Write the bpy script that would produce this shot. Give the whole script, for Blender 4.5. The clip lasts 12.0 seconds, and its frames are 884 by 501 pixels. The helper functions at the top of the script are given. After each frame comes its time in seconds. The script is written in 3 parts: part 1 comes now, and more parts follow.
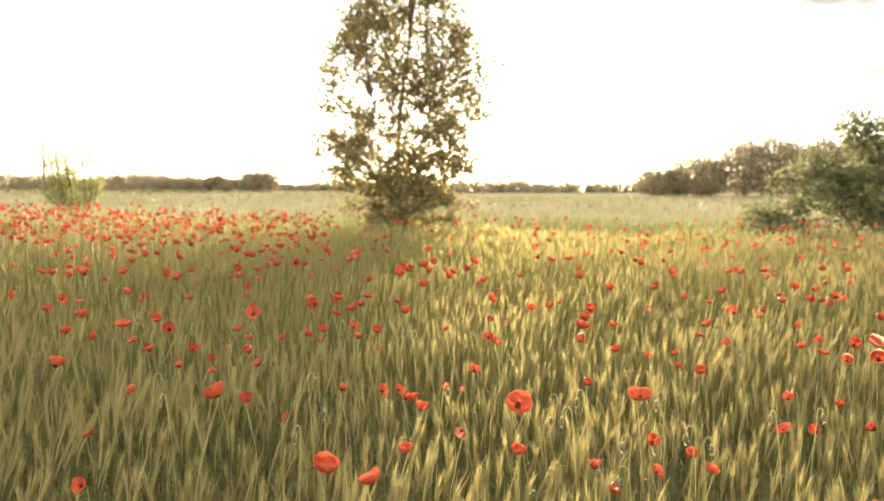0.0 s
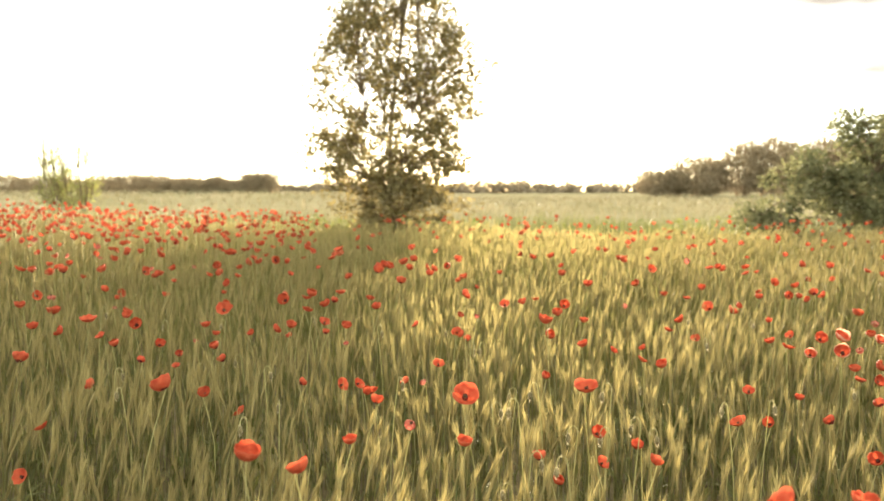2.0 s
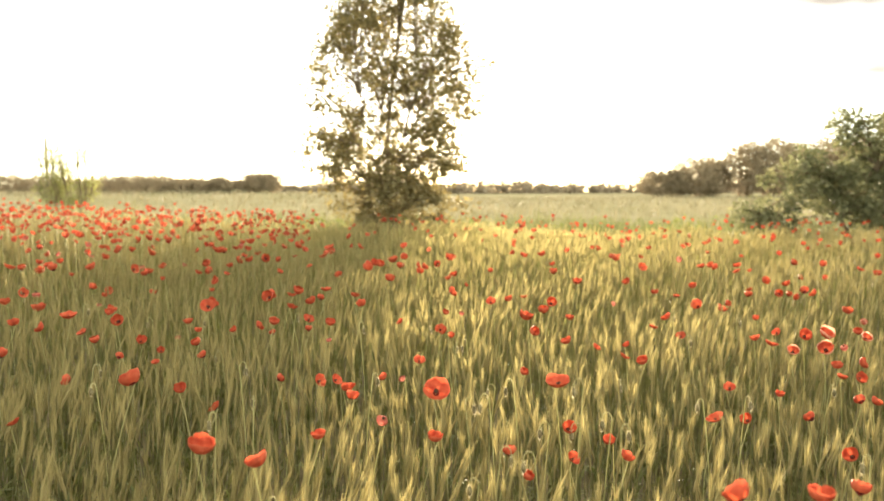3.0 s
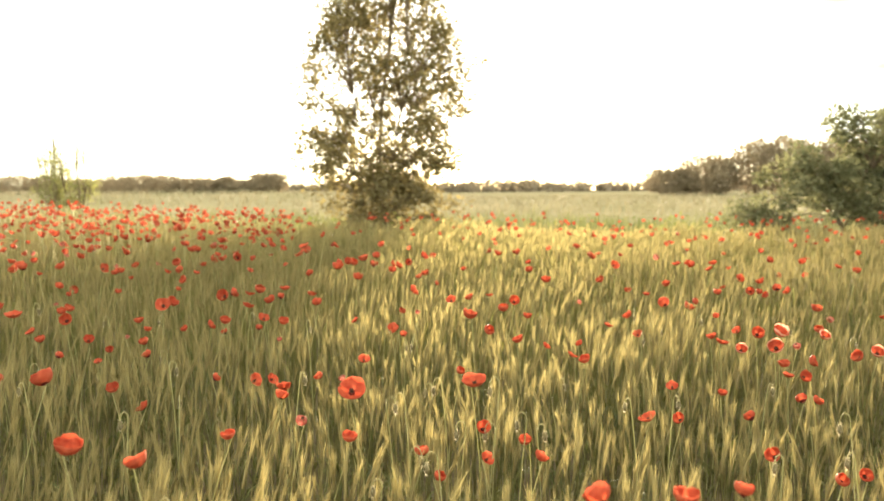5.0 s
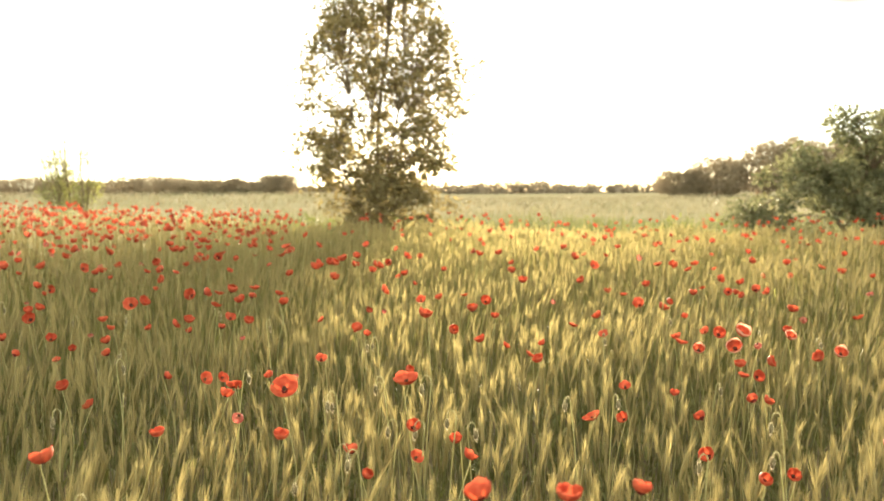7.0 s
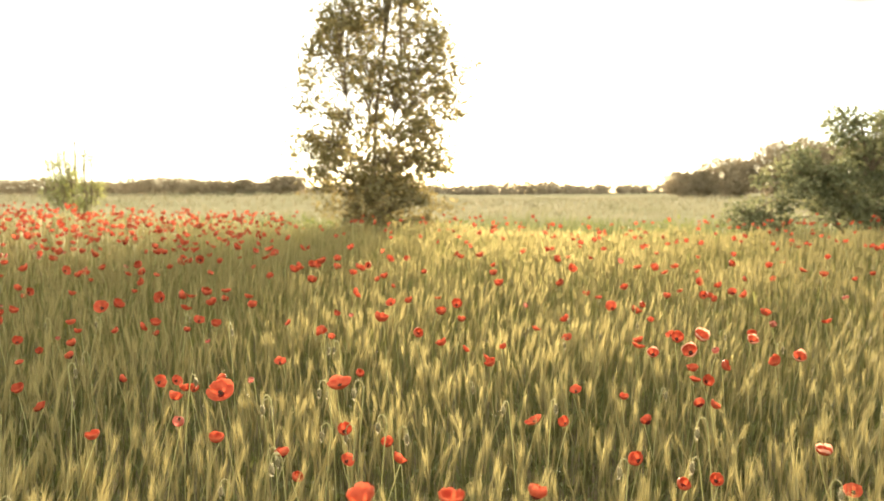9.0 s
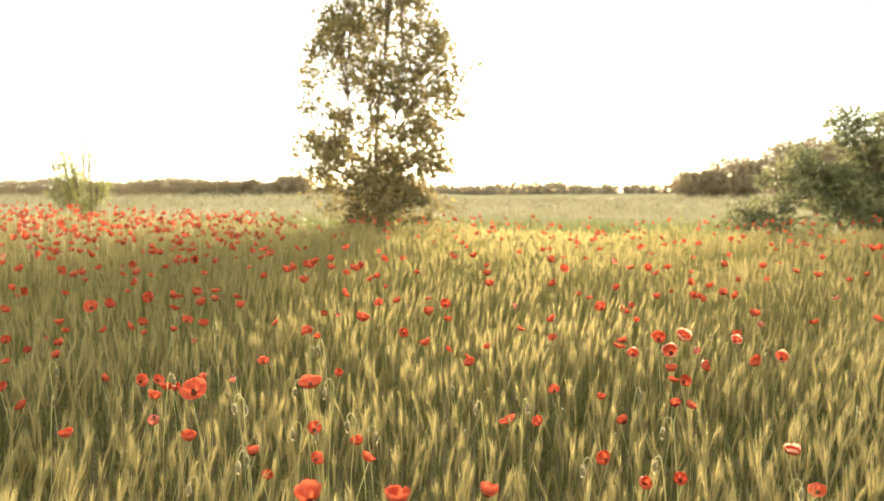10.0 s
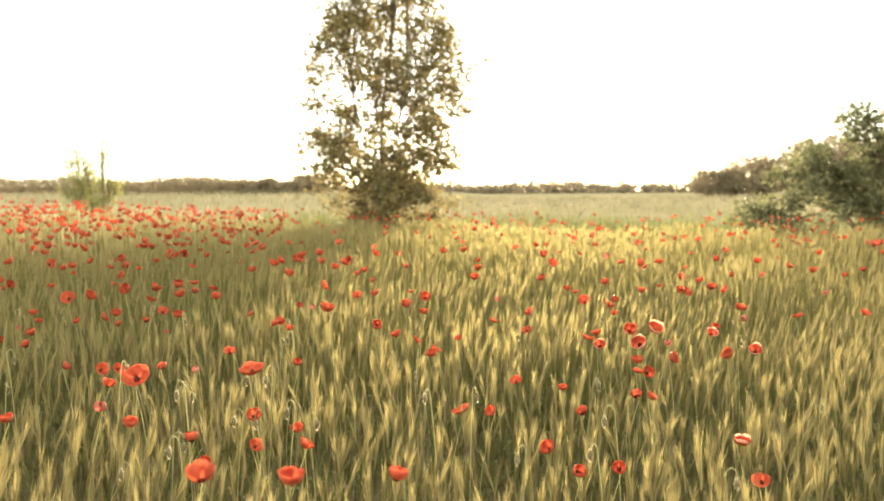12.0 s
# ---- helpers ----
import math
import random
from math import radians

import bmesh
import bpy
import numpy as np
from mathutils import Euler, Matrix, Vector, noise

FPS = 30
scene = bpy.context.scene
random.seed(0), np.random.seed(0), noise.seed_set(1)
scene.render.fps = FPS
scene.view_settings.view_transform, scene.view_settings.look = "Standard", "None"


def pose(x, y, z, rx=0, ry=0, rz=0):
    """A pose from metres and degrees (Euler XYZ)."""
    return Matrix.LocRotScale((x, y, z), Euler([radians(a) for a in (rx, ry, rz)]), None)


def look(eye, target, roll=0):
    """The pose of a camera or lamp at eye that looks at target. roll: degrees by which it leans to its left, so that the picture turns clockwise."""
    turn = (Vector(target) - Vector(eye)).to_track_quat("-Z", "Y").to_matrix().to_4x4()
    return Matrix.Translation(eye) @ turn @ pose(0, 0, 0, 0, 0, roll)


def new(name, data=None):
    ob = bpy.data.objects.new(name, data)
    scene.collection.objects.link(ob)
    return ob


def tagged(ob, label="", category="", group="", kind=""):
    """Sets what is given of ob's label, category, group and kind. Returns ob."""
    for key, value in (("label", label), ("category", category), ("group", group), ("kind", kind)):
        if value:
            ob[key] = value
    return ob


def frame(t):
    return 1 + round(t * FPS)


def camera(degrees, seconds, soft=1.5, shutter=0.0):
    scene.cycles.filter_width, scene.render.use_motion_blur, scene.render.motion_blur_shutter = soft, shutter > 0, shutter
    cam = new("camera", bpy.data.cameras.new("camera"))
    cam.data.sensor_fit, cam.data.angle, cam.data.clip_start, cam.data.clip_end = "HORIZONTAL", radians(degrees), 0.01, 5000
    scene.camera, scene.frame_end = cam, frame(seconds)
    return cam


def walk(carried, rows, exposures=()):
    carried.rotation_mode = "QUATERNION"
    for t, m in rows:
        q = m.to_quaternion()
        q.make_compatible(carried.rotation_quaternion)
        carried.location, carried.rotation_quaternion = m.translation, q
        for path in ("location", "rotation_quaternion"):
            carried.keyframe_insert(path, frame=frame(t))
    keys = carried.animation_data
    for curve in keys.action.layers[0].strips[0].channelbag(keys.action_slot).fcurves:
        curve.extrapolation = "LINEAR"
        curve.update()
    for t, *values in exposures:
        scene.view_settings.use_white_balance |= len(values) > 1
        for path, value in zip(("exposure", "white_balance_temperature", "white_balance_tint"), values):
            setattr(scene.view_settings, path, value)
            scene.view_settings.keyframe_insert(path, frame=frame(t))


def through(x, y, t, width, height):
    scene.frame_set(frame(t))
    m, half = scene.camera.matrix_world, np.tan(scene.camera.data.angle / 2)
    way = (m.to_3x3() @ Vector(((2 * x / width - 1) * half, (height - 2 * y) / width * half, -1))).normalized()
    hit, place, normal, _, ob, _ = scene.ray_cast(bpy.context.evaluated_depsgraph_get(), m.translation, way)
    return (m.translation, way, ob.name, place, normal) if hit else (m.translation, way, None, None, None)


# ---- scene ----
cam = camera(56.3, 12.0, soft=1.6)
cam.data.dof.use_dof, cam.data.dof.focus_distance, cam.data.dof.aperture_fstop = True, 2.6, 3.4
PATH = [
    (0, (-0.01, -0.037, 1.415), (-0.013, 1.958, 1.271), -0.1),
    (0.5, (0.027, -0.039, 1.414), (0.025, 1.956, 1.27), -0.1),
    (1, (0.063, -0.046, 1.41), (0.061, 1.949, 1.266), -0.1),
    (1.5, (0.101, -0.046, 1.399), (0.097, 1.948, 1.256), -0.1),
    (2, (0.138, -0.043, 1.393), (0.132, 1.951, 1.25), -0.2),
    (2.5, (0.177, -0.037, 1.386), (0.168, 1.958, 1.243), -0.2),
    (3, (0.223, -0.03, 1.375), (0.211, 1.965, 1.233), -0.2),
    (5, (0.47, 0.001, 1.369), (0.439, 1.995, 1.224), -0.4),
    (5.5, (0.522, 0.01, 1.363), (0.483, 2.005, 1.219), -0.4),
    (6, (0.574, 0.017, 1.359), (0.53, 2.012, 1.217), -0.4),
    (6.5, (0.628, 0.014, 1.36), (0.577, 2.008, 1.217), -0.4),
    (7, (0.676, 0.006, 1.358), (0.621, 2.001, 1.217), -0.4),
    (9, (0.881, -0.017, 1.374), (0.804, 1.976, 1.235), -0.4),
    (9.5, (0.935, -0.026, 1.377), (0.85, 1.967, 1.237), -0.4),
    (10, (0.984, -0.035, 1.377), (0.889, 1.958, 1.238), -0.4),
    (10.5, (1.03, -0.033, 1.368), (0.923, 1.959, 1.229), -0.4),
    (11, (1.084, -0.025, 1.354), (0.965, 1.966, 1.213), -0.4),
    (11.5, (1.135, -0.013, 1.343), (1.006, 1.978, 1.202), -0.4),
    (12, (1.184, -0.002, 1.339), (1.047, 1.988, 1.198), -0.4),
]
walk(cam, [(t, look(eye, target, roll)) for t, eye, target, roll in PATH], exposures=((0, 2.87, 7700, 12), (12, 2.87, 7700, 12)))

# ---- world, sun, exposure ----
SUN_AZ, SUN_EL = 3.8, 5.6          # degrees to the right of +Y, degrees over the horizon
world = bpy.data.worlds.new("sky")
scene.world = world
world.use_nodes = True
wn = world.node_tree
sky = wn.nodes.new("ShaderNodeTexSky")
sky.sky_type, sky.sun_disc = "NISHITA", False
sky.sun_elevation, sky.sun_rotation = radians(SUN_EL), radians(SUN_AZ)
sky.air_density, sky.dust_density, sky.ozone_density = 0.5, 0.1, 1.0
back = wn.nodes["Background"]
back.inputs["Strength"].default_value = 0.05
# a thin even veil of high haze over the whole sky
veil = wn.nodes.new("ShaderNodeMix")
veil.data_type, veil.blend_type = "RGBA", "ADD"
veil.inputs["Factor"].default_value = 1.0
veil.inputs["B"].default_value = (6.5, 6.35, 4.8, 1)
wn.links.new(sky.outputs["Color"], veil.inputs["A"])


def sums(kind, a, b):
    node = wn.nodes.new("ShaderNodeMath")
    node.operation = kind
    for socket, value in zip(node.inputs, (a, b)):
        if isinstance(value, (int, float)):
            socket.default_value = value
        else:
            wn.links.new(value, socket)
    return node.outputs[0]


# thin wisps of evening cloud: sideways and upward slope of the line of sight, half width, half height, density
way = wn.nodes.new("ShaderNodeSeparateXYZ")
spot = wn.nodes.new("ShaderNodeTexCoord")
wn.links.new(spot.outputs["Generated"], way.inputs[0])
ahead = sums("MAXIMUM", way.outputs["Y"], 0.05)
slope_x, slope_z = sums("DIVIDE", way.outputs["X"], ahead), sums("DIVIDE", way.outputs["Z"], ahead)
flat = wn.nodes.new("ShaderNodeMapping")
flat.inputs["Scale"].default_value = (9, 9, 60)
wn.links.new(spot.outputs["Generated"], flat.inputs["Vector"])
fray = wn.nodes.new("ShaderNodeTexNoise")
fray.inputs["Scale"].default_value, fray.inputs["Detail"].default_value = 1.0, 5.0
wn.links.new(flat.outputs["Vector"], fray.inputs["Vector"])
cover = 0.0
for u, v, a, b, dense in ((0.52, 0.146, 0.075, 0.020, 1.5), (0.47, 0.225, 0.15, 0.016, 1.5), (0.62, 0.20, 0.16, 0.05, 0.9), (-0.54, 0.126, 0.14, 0.014, 0.9)):
    du = sums("POWER", sums("DIVIDE", sums("SUBTRACT", slope_x, u), a), 2.0)
    dv = sums("POWER", sums("DIVIDE", sums("SUBTRACT", slope_z, v), b), 2.0)
    wisp = sums("MAXIMUM", sums("SUBTRACT", 1.0, sums("ADD", du, dv)), 0.0)
    cover = sums("ADD", sums("MULTIPLY", sums("MULTIPLY", wisp, fray.outputs["Fac"]), dense), cover)
cloud = wn.nodes.new("ShaderNodeMix")
cloud.data_type, cloud.blend_type = "RGBA", "MULTIPLY"
cloud.inputs["B"].default_value = (0.13, 0.10, 0.095, 1)
wn.links.new(cover, cloud.inputs["Factor"])
wn.links.new(veil.outputs["Result"], cloud.inputs["A"])
wn.links.new(cloud.outputs["Result"], back.inputs["Color"])

sun = new("sun", bpy.data.lights.new("sun", "SUN"))
sun.data.energy, sun.data.angle, sun.data.color = 3.75, radians(0.6), (1.0, 0.885, 0.70)
sun_way = Vector((math.sin(radians(SUN_AZ)) * math.cos(radians(SUN_EL)), math.cos(radians(SUN_AZ)) * math.cos(radians(SUN_EL)), math.sin(radians(SUN_EL))))
sun.matrix_world = look(sun_way * 60, (0, 0, 0))

# ---- materials ----


def material(name, colour, second, scale=8.0, rough=0.6, through=0.0, through_colour=None, island=0.25, per_object=False, bump=0.0, gloss=0.3, ahead=0.0):
    """Two tones mixed by noise, a value that varies from piece to piece, and light let through by thin leaves;
    ahead: the share of that light which glassy fibres pass on nearly straight."""
    mat = bpy.data.materials.new(name)
    mat.use_nodes = True
    nt = mat.node_tree
    link, add = nt.links.new, nt.nodes.new
    base, out = nt.nodes["Principled BSDF"], nt.nodes["Material Output"]
    base.inputs["Roughness"].default_value = rough
    base.inputs["Specular IOR Level"].default_value = gloss
    place = add("ShaderNodeNewGeometry")
    tex = add("ShaderNodeTexNoise")
    tex.inputs["Scale"].default_value, tex.inputs["Detail"].default_value = scale, 6.0
    link(place.outputs["Position"], tex.inputs["Vector"])
    ramp = add("ShaderNodeMapRange")
    ramp.inputs["From Min"].default_value, ramp.inputs["From Max"].default_value = 0.32, 0.68
    link(tex.outputs["Fac"], ramp.inputs["Value"])
    mix = add("ShaderNodeMix")
    mix.data_type = "RGBA"
    mix.inputs["A"].default_value, mix.inputs["B"].default_value = (*colour, 1), (*second, 1)
    link(ramp.outputs["Result"], mix.inputs["Factor"])
    if per_object:
        chance = add("ShaderNodeObjectInfo").outputs["Random"]
    else:
        chance = place.outputs["Random Per Island"]
    spread = add("ShaderNodeMapRange")
    spread.inputs["To Min"].default_value, spread.inputs["To Max"].default_value = 1 - island, 1 + island
    link(chance, spread.inputs["Value"])
    vary = add("ShaderNodeHueSaturation")
    link(mix.outputs["Result"], vary.inputs["Color"])
    link(spread.outputs["Result"], vary.inputs["Value"])
    link(vary.outputs["Color"], base.inputs["Base Color"])
    if bump:
        relief = add("ShaderNodeBump")
        relief.inputs["Strength"].default_value = bump
        link(tex.outputs["Fac"], relief.inputs["Height"])
        link(relief.outputs["Normal"], base.inputs["Normal"])
    if through:
        thin = add("ShaderNodeBsdfTranslucent")
        tint = add("ShaderNodeMix")
        tint.data_type, tint.blend_type = "RGBA", "MULTIPLY"
        tint.inputs["Factor"].default_value = 1.0
        tint.inputs["B"].default_value = (*(through_colour or (1, 1, 1)), 1)
        link(vary.outputs["Color"], tint.inputs["A"])
        link(tint.outputs["Result"], thin.inputs["Color"])
        both = add("ShaderNodeMixShader")
        both.inputs["Fac"].default_value = through
        link(base.outputs[0], both.inputs[1])
        if ahead:
            glassy = add("ShaderNodeBsdfRefraction")
            glassy.inputs["IOR"].default_value, glassy.inputs["Roughness"].default_value = 1.4, 0.9
            link(tint.outputs["Result"], glassy.inputs["Color"])
            fibre = add("ShaderNodeMixShader")
            fibre.inputs["Fac"].default_value = ahead
            link(thin.outputs[0], fibre.inputs[1])
            link(glassy.outputs[0], fibre.inputs[2])
            link(fibre.outputs[0], both.inputs[2])
        else:
            link(thin.outputs[0], both.inputs[2])
        link(both.outputs[0], out.inputs["Surface"])
    return mat


M_STALK = material("barley stalk", (0.12, 0.128, 0.056), (0.188, 0.176, 0.08), 5, 0.6, 0.4, (1.25, 1.2, 0.82), gloss=0.2, ahead=0.12)
M_BLADE = material("barley blade", (0.08, 0.10, 0.045), (0.138, 0.146, 0.064), 3, 0.6, 0.45, (1.4, 1.35, 0.82), 0.35, gloss=0.2, ahead=0.12)
M_EAR = material("barley ear", (0.235, 0.202, 0.098), (0.295, 0.246, 0.122), 3, 0.7, 0.34, (1.08, 1.03, 0.85), 0.2, gloss=0.15, ahead=0.13)
M_AWN = material("barley awn", (0.262, 0.228, 0.112), (0.325, 0.276, 0.138), 3, 0.7, 0.32, (1.06, 1.03, 0.88), 0.2, gloss=0.12, ahead=0.17)
M_PETAL = material("poppy petal", (0.36, 0.052, 0.030), (0.48, 0.112, 0.060), 60, 0.6, 0.32, (0.9, 0.7, 0.58), 0.12, True, 0.22, gloss=0.1)
M_BLOTCH = material("dark petal base", (0.05, 0.012, 0.012), (0.12, 0.02, 0.016), 90, 0.6, 0.1, (1, 0.6, 0.5), 0.1, True, gloss=0.1)
M_FAR_PETAL = material("poppy petal in the drift", (0.32, 0.05, 0.032), (0.46, 0.115, 0.07), 12, 0.65, 0.36, (1.0, 0.85, 0.75), 0.34, gloss=0.05)
# backlight glow of petal edges painted as a pale band; wilted petals share it
M_BACKLIT_RIM = material("pale backlit petal rim", (0.54, 0.25, 0.18), (0.64, 0.38, 0.30), 60, 0.6, 0.5, (0.95, 0.9, 0.85), 0.1, True, gloss=0.05)
M_EDGE = material("thin petal edge", (0.42, 0.085, 0.05), (0.50, 0.13, 0.08), 60, 0.8, 0.35, (0.85, 0.7, 0.65), 0.12, True, gloss=0.0)
M_PINK = material("faded petal", (0.36, 0.085, 0.065), (0.48, 0.16, 0.125), 40, 0.7, 0.4, (0.8, 0.75, 0.75), 0.15, True, gloss=0.05)
M_CAPSULE = material("poppy capsule", (0.06, 0.03, 0.028), (0.11, 0.075, 0.05), 200, 0.7, gloss=0.1)
M_STEM = material("poppy stem", (0.30, 0.30, 0.14), (0.40, 0.37, 0.20), 30, 0.6, 0.35, (1.1, 1.1, 0.8), 0.2, True)
M_HAIR = material("pale stem hair", (0.48, 0.43, 0.31), (0.58, 0.52, 0.40), 60, 0.6, 0.5, (1.1, 1.05, 0.95), 0.1)
M_BUD = material("poppy bud", (0.14, 0.12, 0.065), (0.22, 0.19, 0.11), 60, 0.7, 0.25, (1.1, 1.1, 0.8), 0.2, True)
M_BARK = material("bark", (0.10, 0.075, 0.05), (0.19, 0.15, 0.10), 14, 0.85, bump=0.4)
M_LEAF = material("tree leaf", (0.165, 0.15, 0.082), (0.225, 0.196, 0.11), 2.0, 0.6, 0.45, (1.0, 0.9, 0.7), 0.3, gloss=0.1)
M_BUSH = material("bush leaf", (0.115, 0.128, 0.078), (0.18, 0.182, 0.112), 1.6, 0.6, 0.42, (1.1, 1.08, 0.88), 0.28, gloss=0.08)
M_SHRUB = material("young shrub leaf", (0.175, 0.20, 0.09), (0.24, 0.248, 0.122), 2.5, 0.6, 0.42, (1.25, 1.2, 0.8), 0.25)
# far foliage paler and greyer than real leaves: distance haze put into the colour
M_HAZED_WOOD = material("far foliage with painted haze", (0.25, 0.212, 0.152), (0.305, 0.257, 0.188), 0.15, 0.9, 0.28, (1.0, 0.92, 0.85), 0.12, gloss=0.05)
M_GRASS = material("meadow grass", (0.15, 0.15, 0.094), (0.222, 0.205, 0.148), 0.12, 0.6, 0.42, (1.02, 0.97, 0.9), 0.2)
M_VERGE = material("green verge grass", (0.08, 0.096, 0.044), (0.175, 0.17, 0.098), 0.45, 0.6, 0.38, (1.05, 1.08, 0.8), 0.25)
M_WEED = material("weed leaf", (0.10, 0.125, 0.05), (0.17, 0.18, 0.08), 1.5, 0.6, 0.4, (1.0, 1.0, 0.7), 0.25, gloss=0.1)
# haze over the horizon woods is painted as a pale base colour
M_HAZED_HORIZON = material("horizon woods with painted haze", (0.25, 0.22, 0.175), (0.31, 0.265, 0.205), 0.05, 0.9, 0.2, (0.95, 0.9, 0.85), 0.15, gloss=0.05)
M_SOIL = material("field soil", (0.085, 0.07, 0.045), (0.15, 0.125, 0.08), 9, 0.95, island=0.0, bump=0.6, gloss=0.1)
M_GROUND = material("meadow ground", (0.165, 0.163, 0.103), (0.24, 0.22, 0.157), 0.12, 1.0, island=0.0, bump=0.5, gloss=0.0)
M_POLE = material("weathered pole", (0.12, 0.10, 0.08), (0.20, 0.17, 0.14), 3, 0.8)

# ---- mesh tools ----


class Soup:
    """Gathers triangles from arrays and links them as one mesh."""

    def __init__(self):
        self.v, self.f, self.m, self.n = [], [], [], 0

    def add(self, v, f, slot=0):
        v, f = np.asarray(v, float), np.asarray(f, int)
        self.v.append(v)
        self.f.append(f + self.n)
        self.m.append(np.full(len(f), slot) if np.isscalar(slot) else np.asarray(slot))
        self.n += len(v)

    def arrays(self):
        return np.concatenate(self.v), np.concatenate(self.f), np.concatenate(self.m)

    def mesh(self, name, mats, smooth=True):
        v, f, m = self.arrays()
        me = bpy.data.meshes.new(name)
        me.vertices.add(len(v))
        me.vertices.foreach_set("co", v.astype(np.float32).ravel())
        me.loops.add(f.size)
        me.loops.foreach_set("vertex_index", f.astype(np.int32).ravel())
        me.polygons.add(len(f))
        me.polygons.foreach_set("loop_start", (np.arange(len(f)) * 3).astype(np.int32))
        me.polygons.foreach_set("material_index", m.astype(np.int32))
        me.polygons.foreach_set("use_smooth", np.full(len(f), smooth))
        for mat in mats:
            me.materials.append(mat)
        me.update(calc_edges=True)
        me.validate()
        return me


def child(name, me, parent, m=None, label="", kind=""):
    ob = new(name, me)
    ob.parent = parent
    if m is not None:
        ob.matrix_basis = m
    return tagged(ob, label, kind=kind)


def empty_at(name, x, y, z):
    ob = new(name)
    ob.empty_display_size = 0.1
    ob.matrix_basis = Matrix.Translation((x, y, z))
    return ob


def step(a, b, x):
    s = np.clip((np.asarray(x, float) - a) / (b - a), 0, 1)
    return s * s * (3 - 2 * s)


def lie(x, y):
    """Height of the ground: the field falls gently to the right and rises a little away from the path; far off to the left the meadow swells."""
    x, y = np.asarray(x, float), np.asarray(y, float)
    near = 1 - step(16, 40, y)
    return near * (-0.03 * np.clip(x, -5.5, 2.5) + 0.22 * step(1.5, 11, y)) + 0.015 * np.sin(x * 1.3 + 0.7 * y) * near + 1.25 * step(45, 140, y) * step(0, 35, -x)


def tube(soup, pts, radii, sides=3, slot=0):
    pts = np.asarray(pts, float)
    way = np.gradient(pts, axis=0)
    way /= np.linalg.norm(way, axis=1)[:, None] + 1e-9
    ref = np.array((0.31, 0.95, 0.05)) if abs(way[0][2]) > 0.6 else np.array((0.05, 0.1, 1.0))
    a = np.cross(way, ref)
    a /= np.linalg.norm(a, axis=1)[:, None] + 1e-9
    b = np.cross(way, a)
    ang = np.arange(sides) * 2 * math.pi / sides
    r = np.asarray(radii, float)[:, None, None]
    ring = pts[:, None, :] + r * (np.cos(ang)[None, :, None] * a[:, None, :] + np.sin(ang)[None, :, None] * b[:, None, :])
    f = []
    for i in range(len(pts) - 1):
        for j in range(sides):
            p, q = i * sides + j, i * sides + (j + 1) % sides
            f += [(p, q, q + sides), (p, q + sides, p + sides)]
    soup.add(ring.reshape(-1, 3), f, slot)


def ribbon(soup, pts, widths, side, slot=0):
    pts, side = np.asarray(pts, float), np.asarray(side, float)
    w = np.asarray(widths, float)[:, None] / 2
    v = np.concatenate((pts - w * side, pts + w * side))
    n, f = len(pts), []
    for i in range(n - 1):
        f += [(i, i + 1, n + i + 1), (i, n + i + 1, n + i)]
    soup.add(v, f, slot)


def leaves(soup, at, size, rng, droop=0.3, slim=0.45, slot=0, plain=False):
    """Folded pointed leaves at the places given, turned every way."""
    n = len(at)
    if n == 0:
        return
    way = rng.normal(size=(n, 3))
    way[:, 2] = way[:, 2] * 0.6 - droop
    way /= np.linalg.norm(way, axis=1)[:, None]
    side = np.cross(way, rng.normal(size=(n, 3)))
    side /= np.linalg.norm(side, axis=1)[:, None] + 1e-9
    up = np.cross(side, way)
    L = (size * rng.uniform(0.6, 1.3, n))[:, None]
    w = L * slim / 2
    base, tip = at, at + way * L - up * L * 0.12
    mid = at + way * L * 0.5
    if plain:
        v = np.stack((base, mid + side * w, tip, mid - side * w), 1).reshape(-1, 3)
        k = (np.arange(n) * 4)[:, None, None]
        soup.add(v, (np.array(((0, 1, 2), (0, 2, 3)))[None] + k).reshape(-1, 3), slot)
        return
    v = np.stack((base, mid + side * w + up * w * 0.35, tip, mid - side * w + up * w * 0.35, mid), 1).reshape(-1, 3)
    k = (np.arange(n) * 5)[:, None, None]
    f = (np.array(((0, 1, 4), (1, 2, 4), (2, 3, 4), (3, 0, 4)))[None] + k).reshape(-1, 3)
    soup.add(v, f, slot)


def stamp(soup, kinds, x, y, z, scale, turn, lean, rng):
    """Sets one of the plant kinds at every place, turned about its foot, scaled and leaned."""
    pick = rng.integers(0, len(kinds), len(x))
    for k, (v, f, m) in enumerate(kinds):
        i = np.nonzero(pick == k)[0]
        if len(i) == 0:
            continue
        c, s = np.cos(turn[i])[:, None], np.sin(turn[i])[:, None]
        sc = scale[i][:, None]
        h = v[None, :, 2] * sc
        px = (v[None, :, 0] * c - v[None, :, 1] * s) * sc + lean[i, 0][:, None] * np.maximum(h, 0) ** 1.6 + x[i][:, None]
        py = (v[None, :, 0] * s + v[None, :, 1] * c) * sc + lean[i, 1][:, None] * np.maximum(h, 0) ** 1.6 + y[i][:, None]
        out = np.stack((px, py, h + z[i][:, None]), 2).reshape(-1, 3)
        ff = (f[None] + (np.arange(len(i)) * len(v))[:, None, None]).reshape(-1, 3)
        soup.add(out, ff, np.tile(m, len(i)))


# ---- ground ----
def spread_line(reach):
    inner = np.arange(-20, 40.1, 1.0)
    outer = np.geomspace(1.6, reach, 26)
    return np.concatenate((-20 - outer[::-1], inner, 40 + outer))


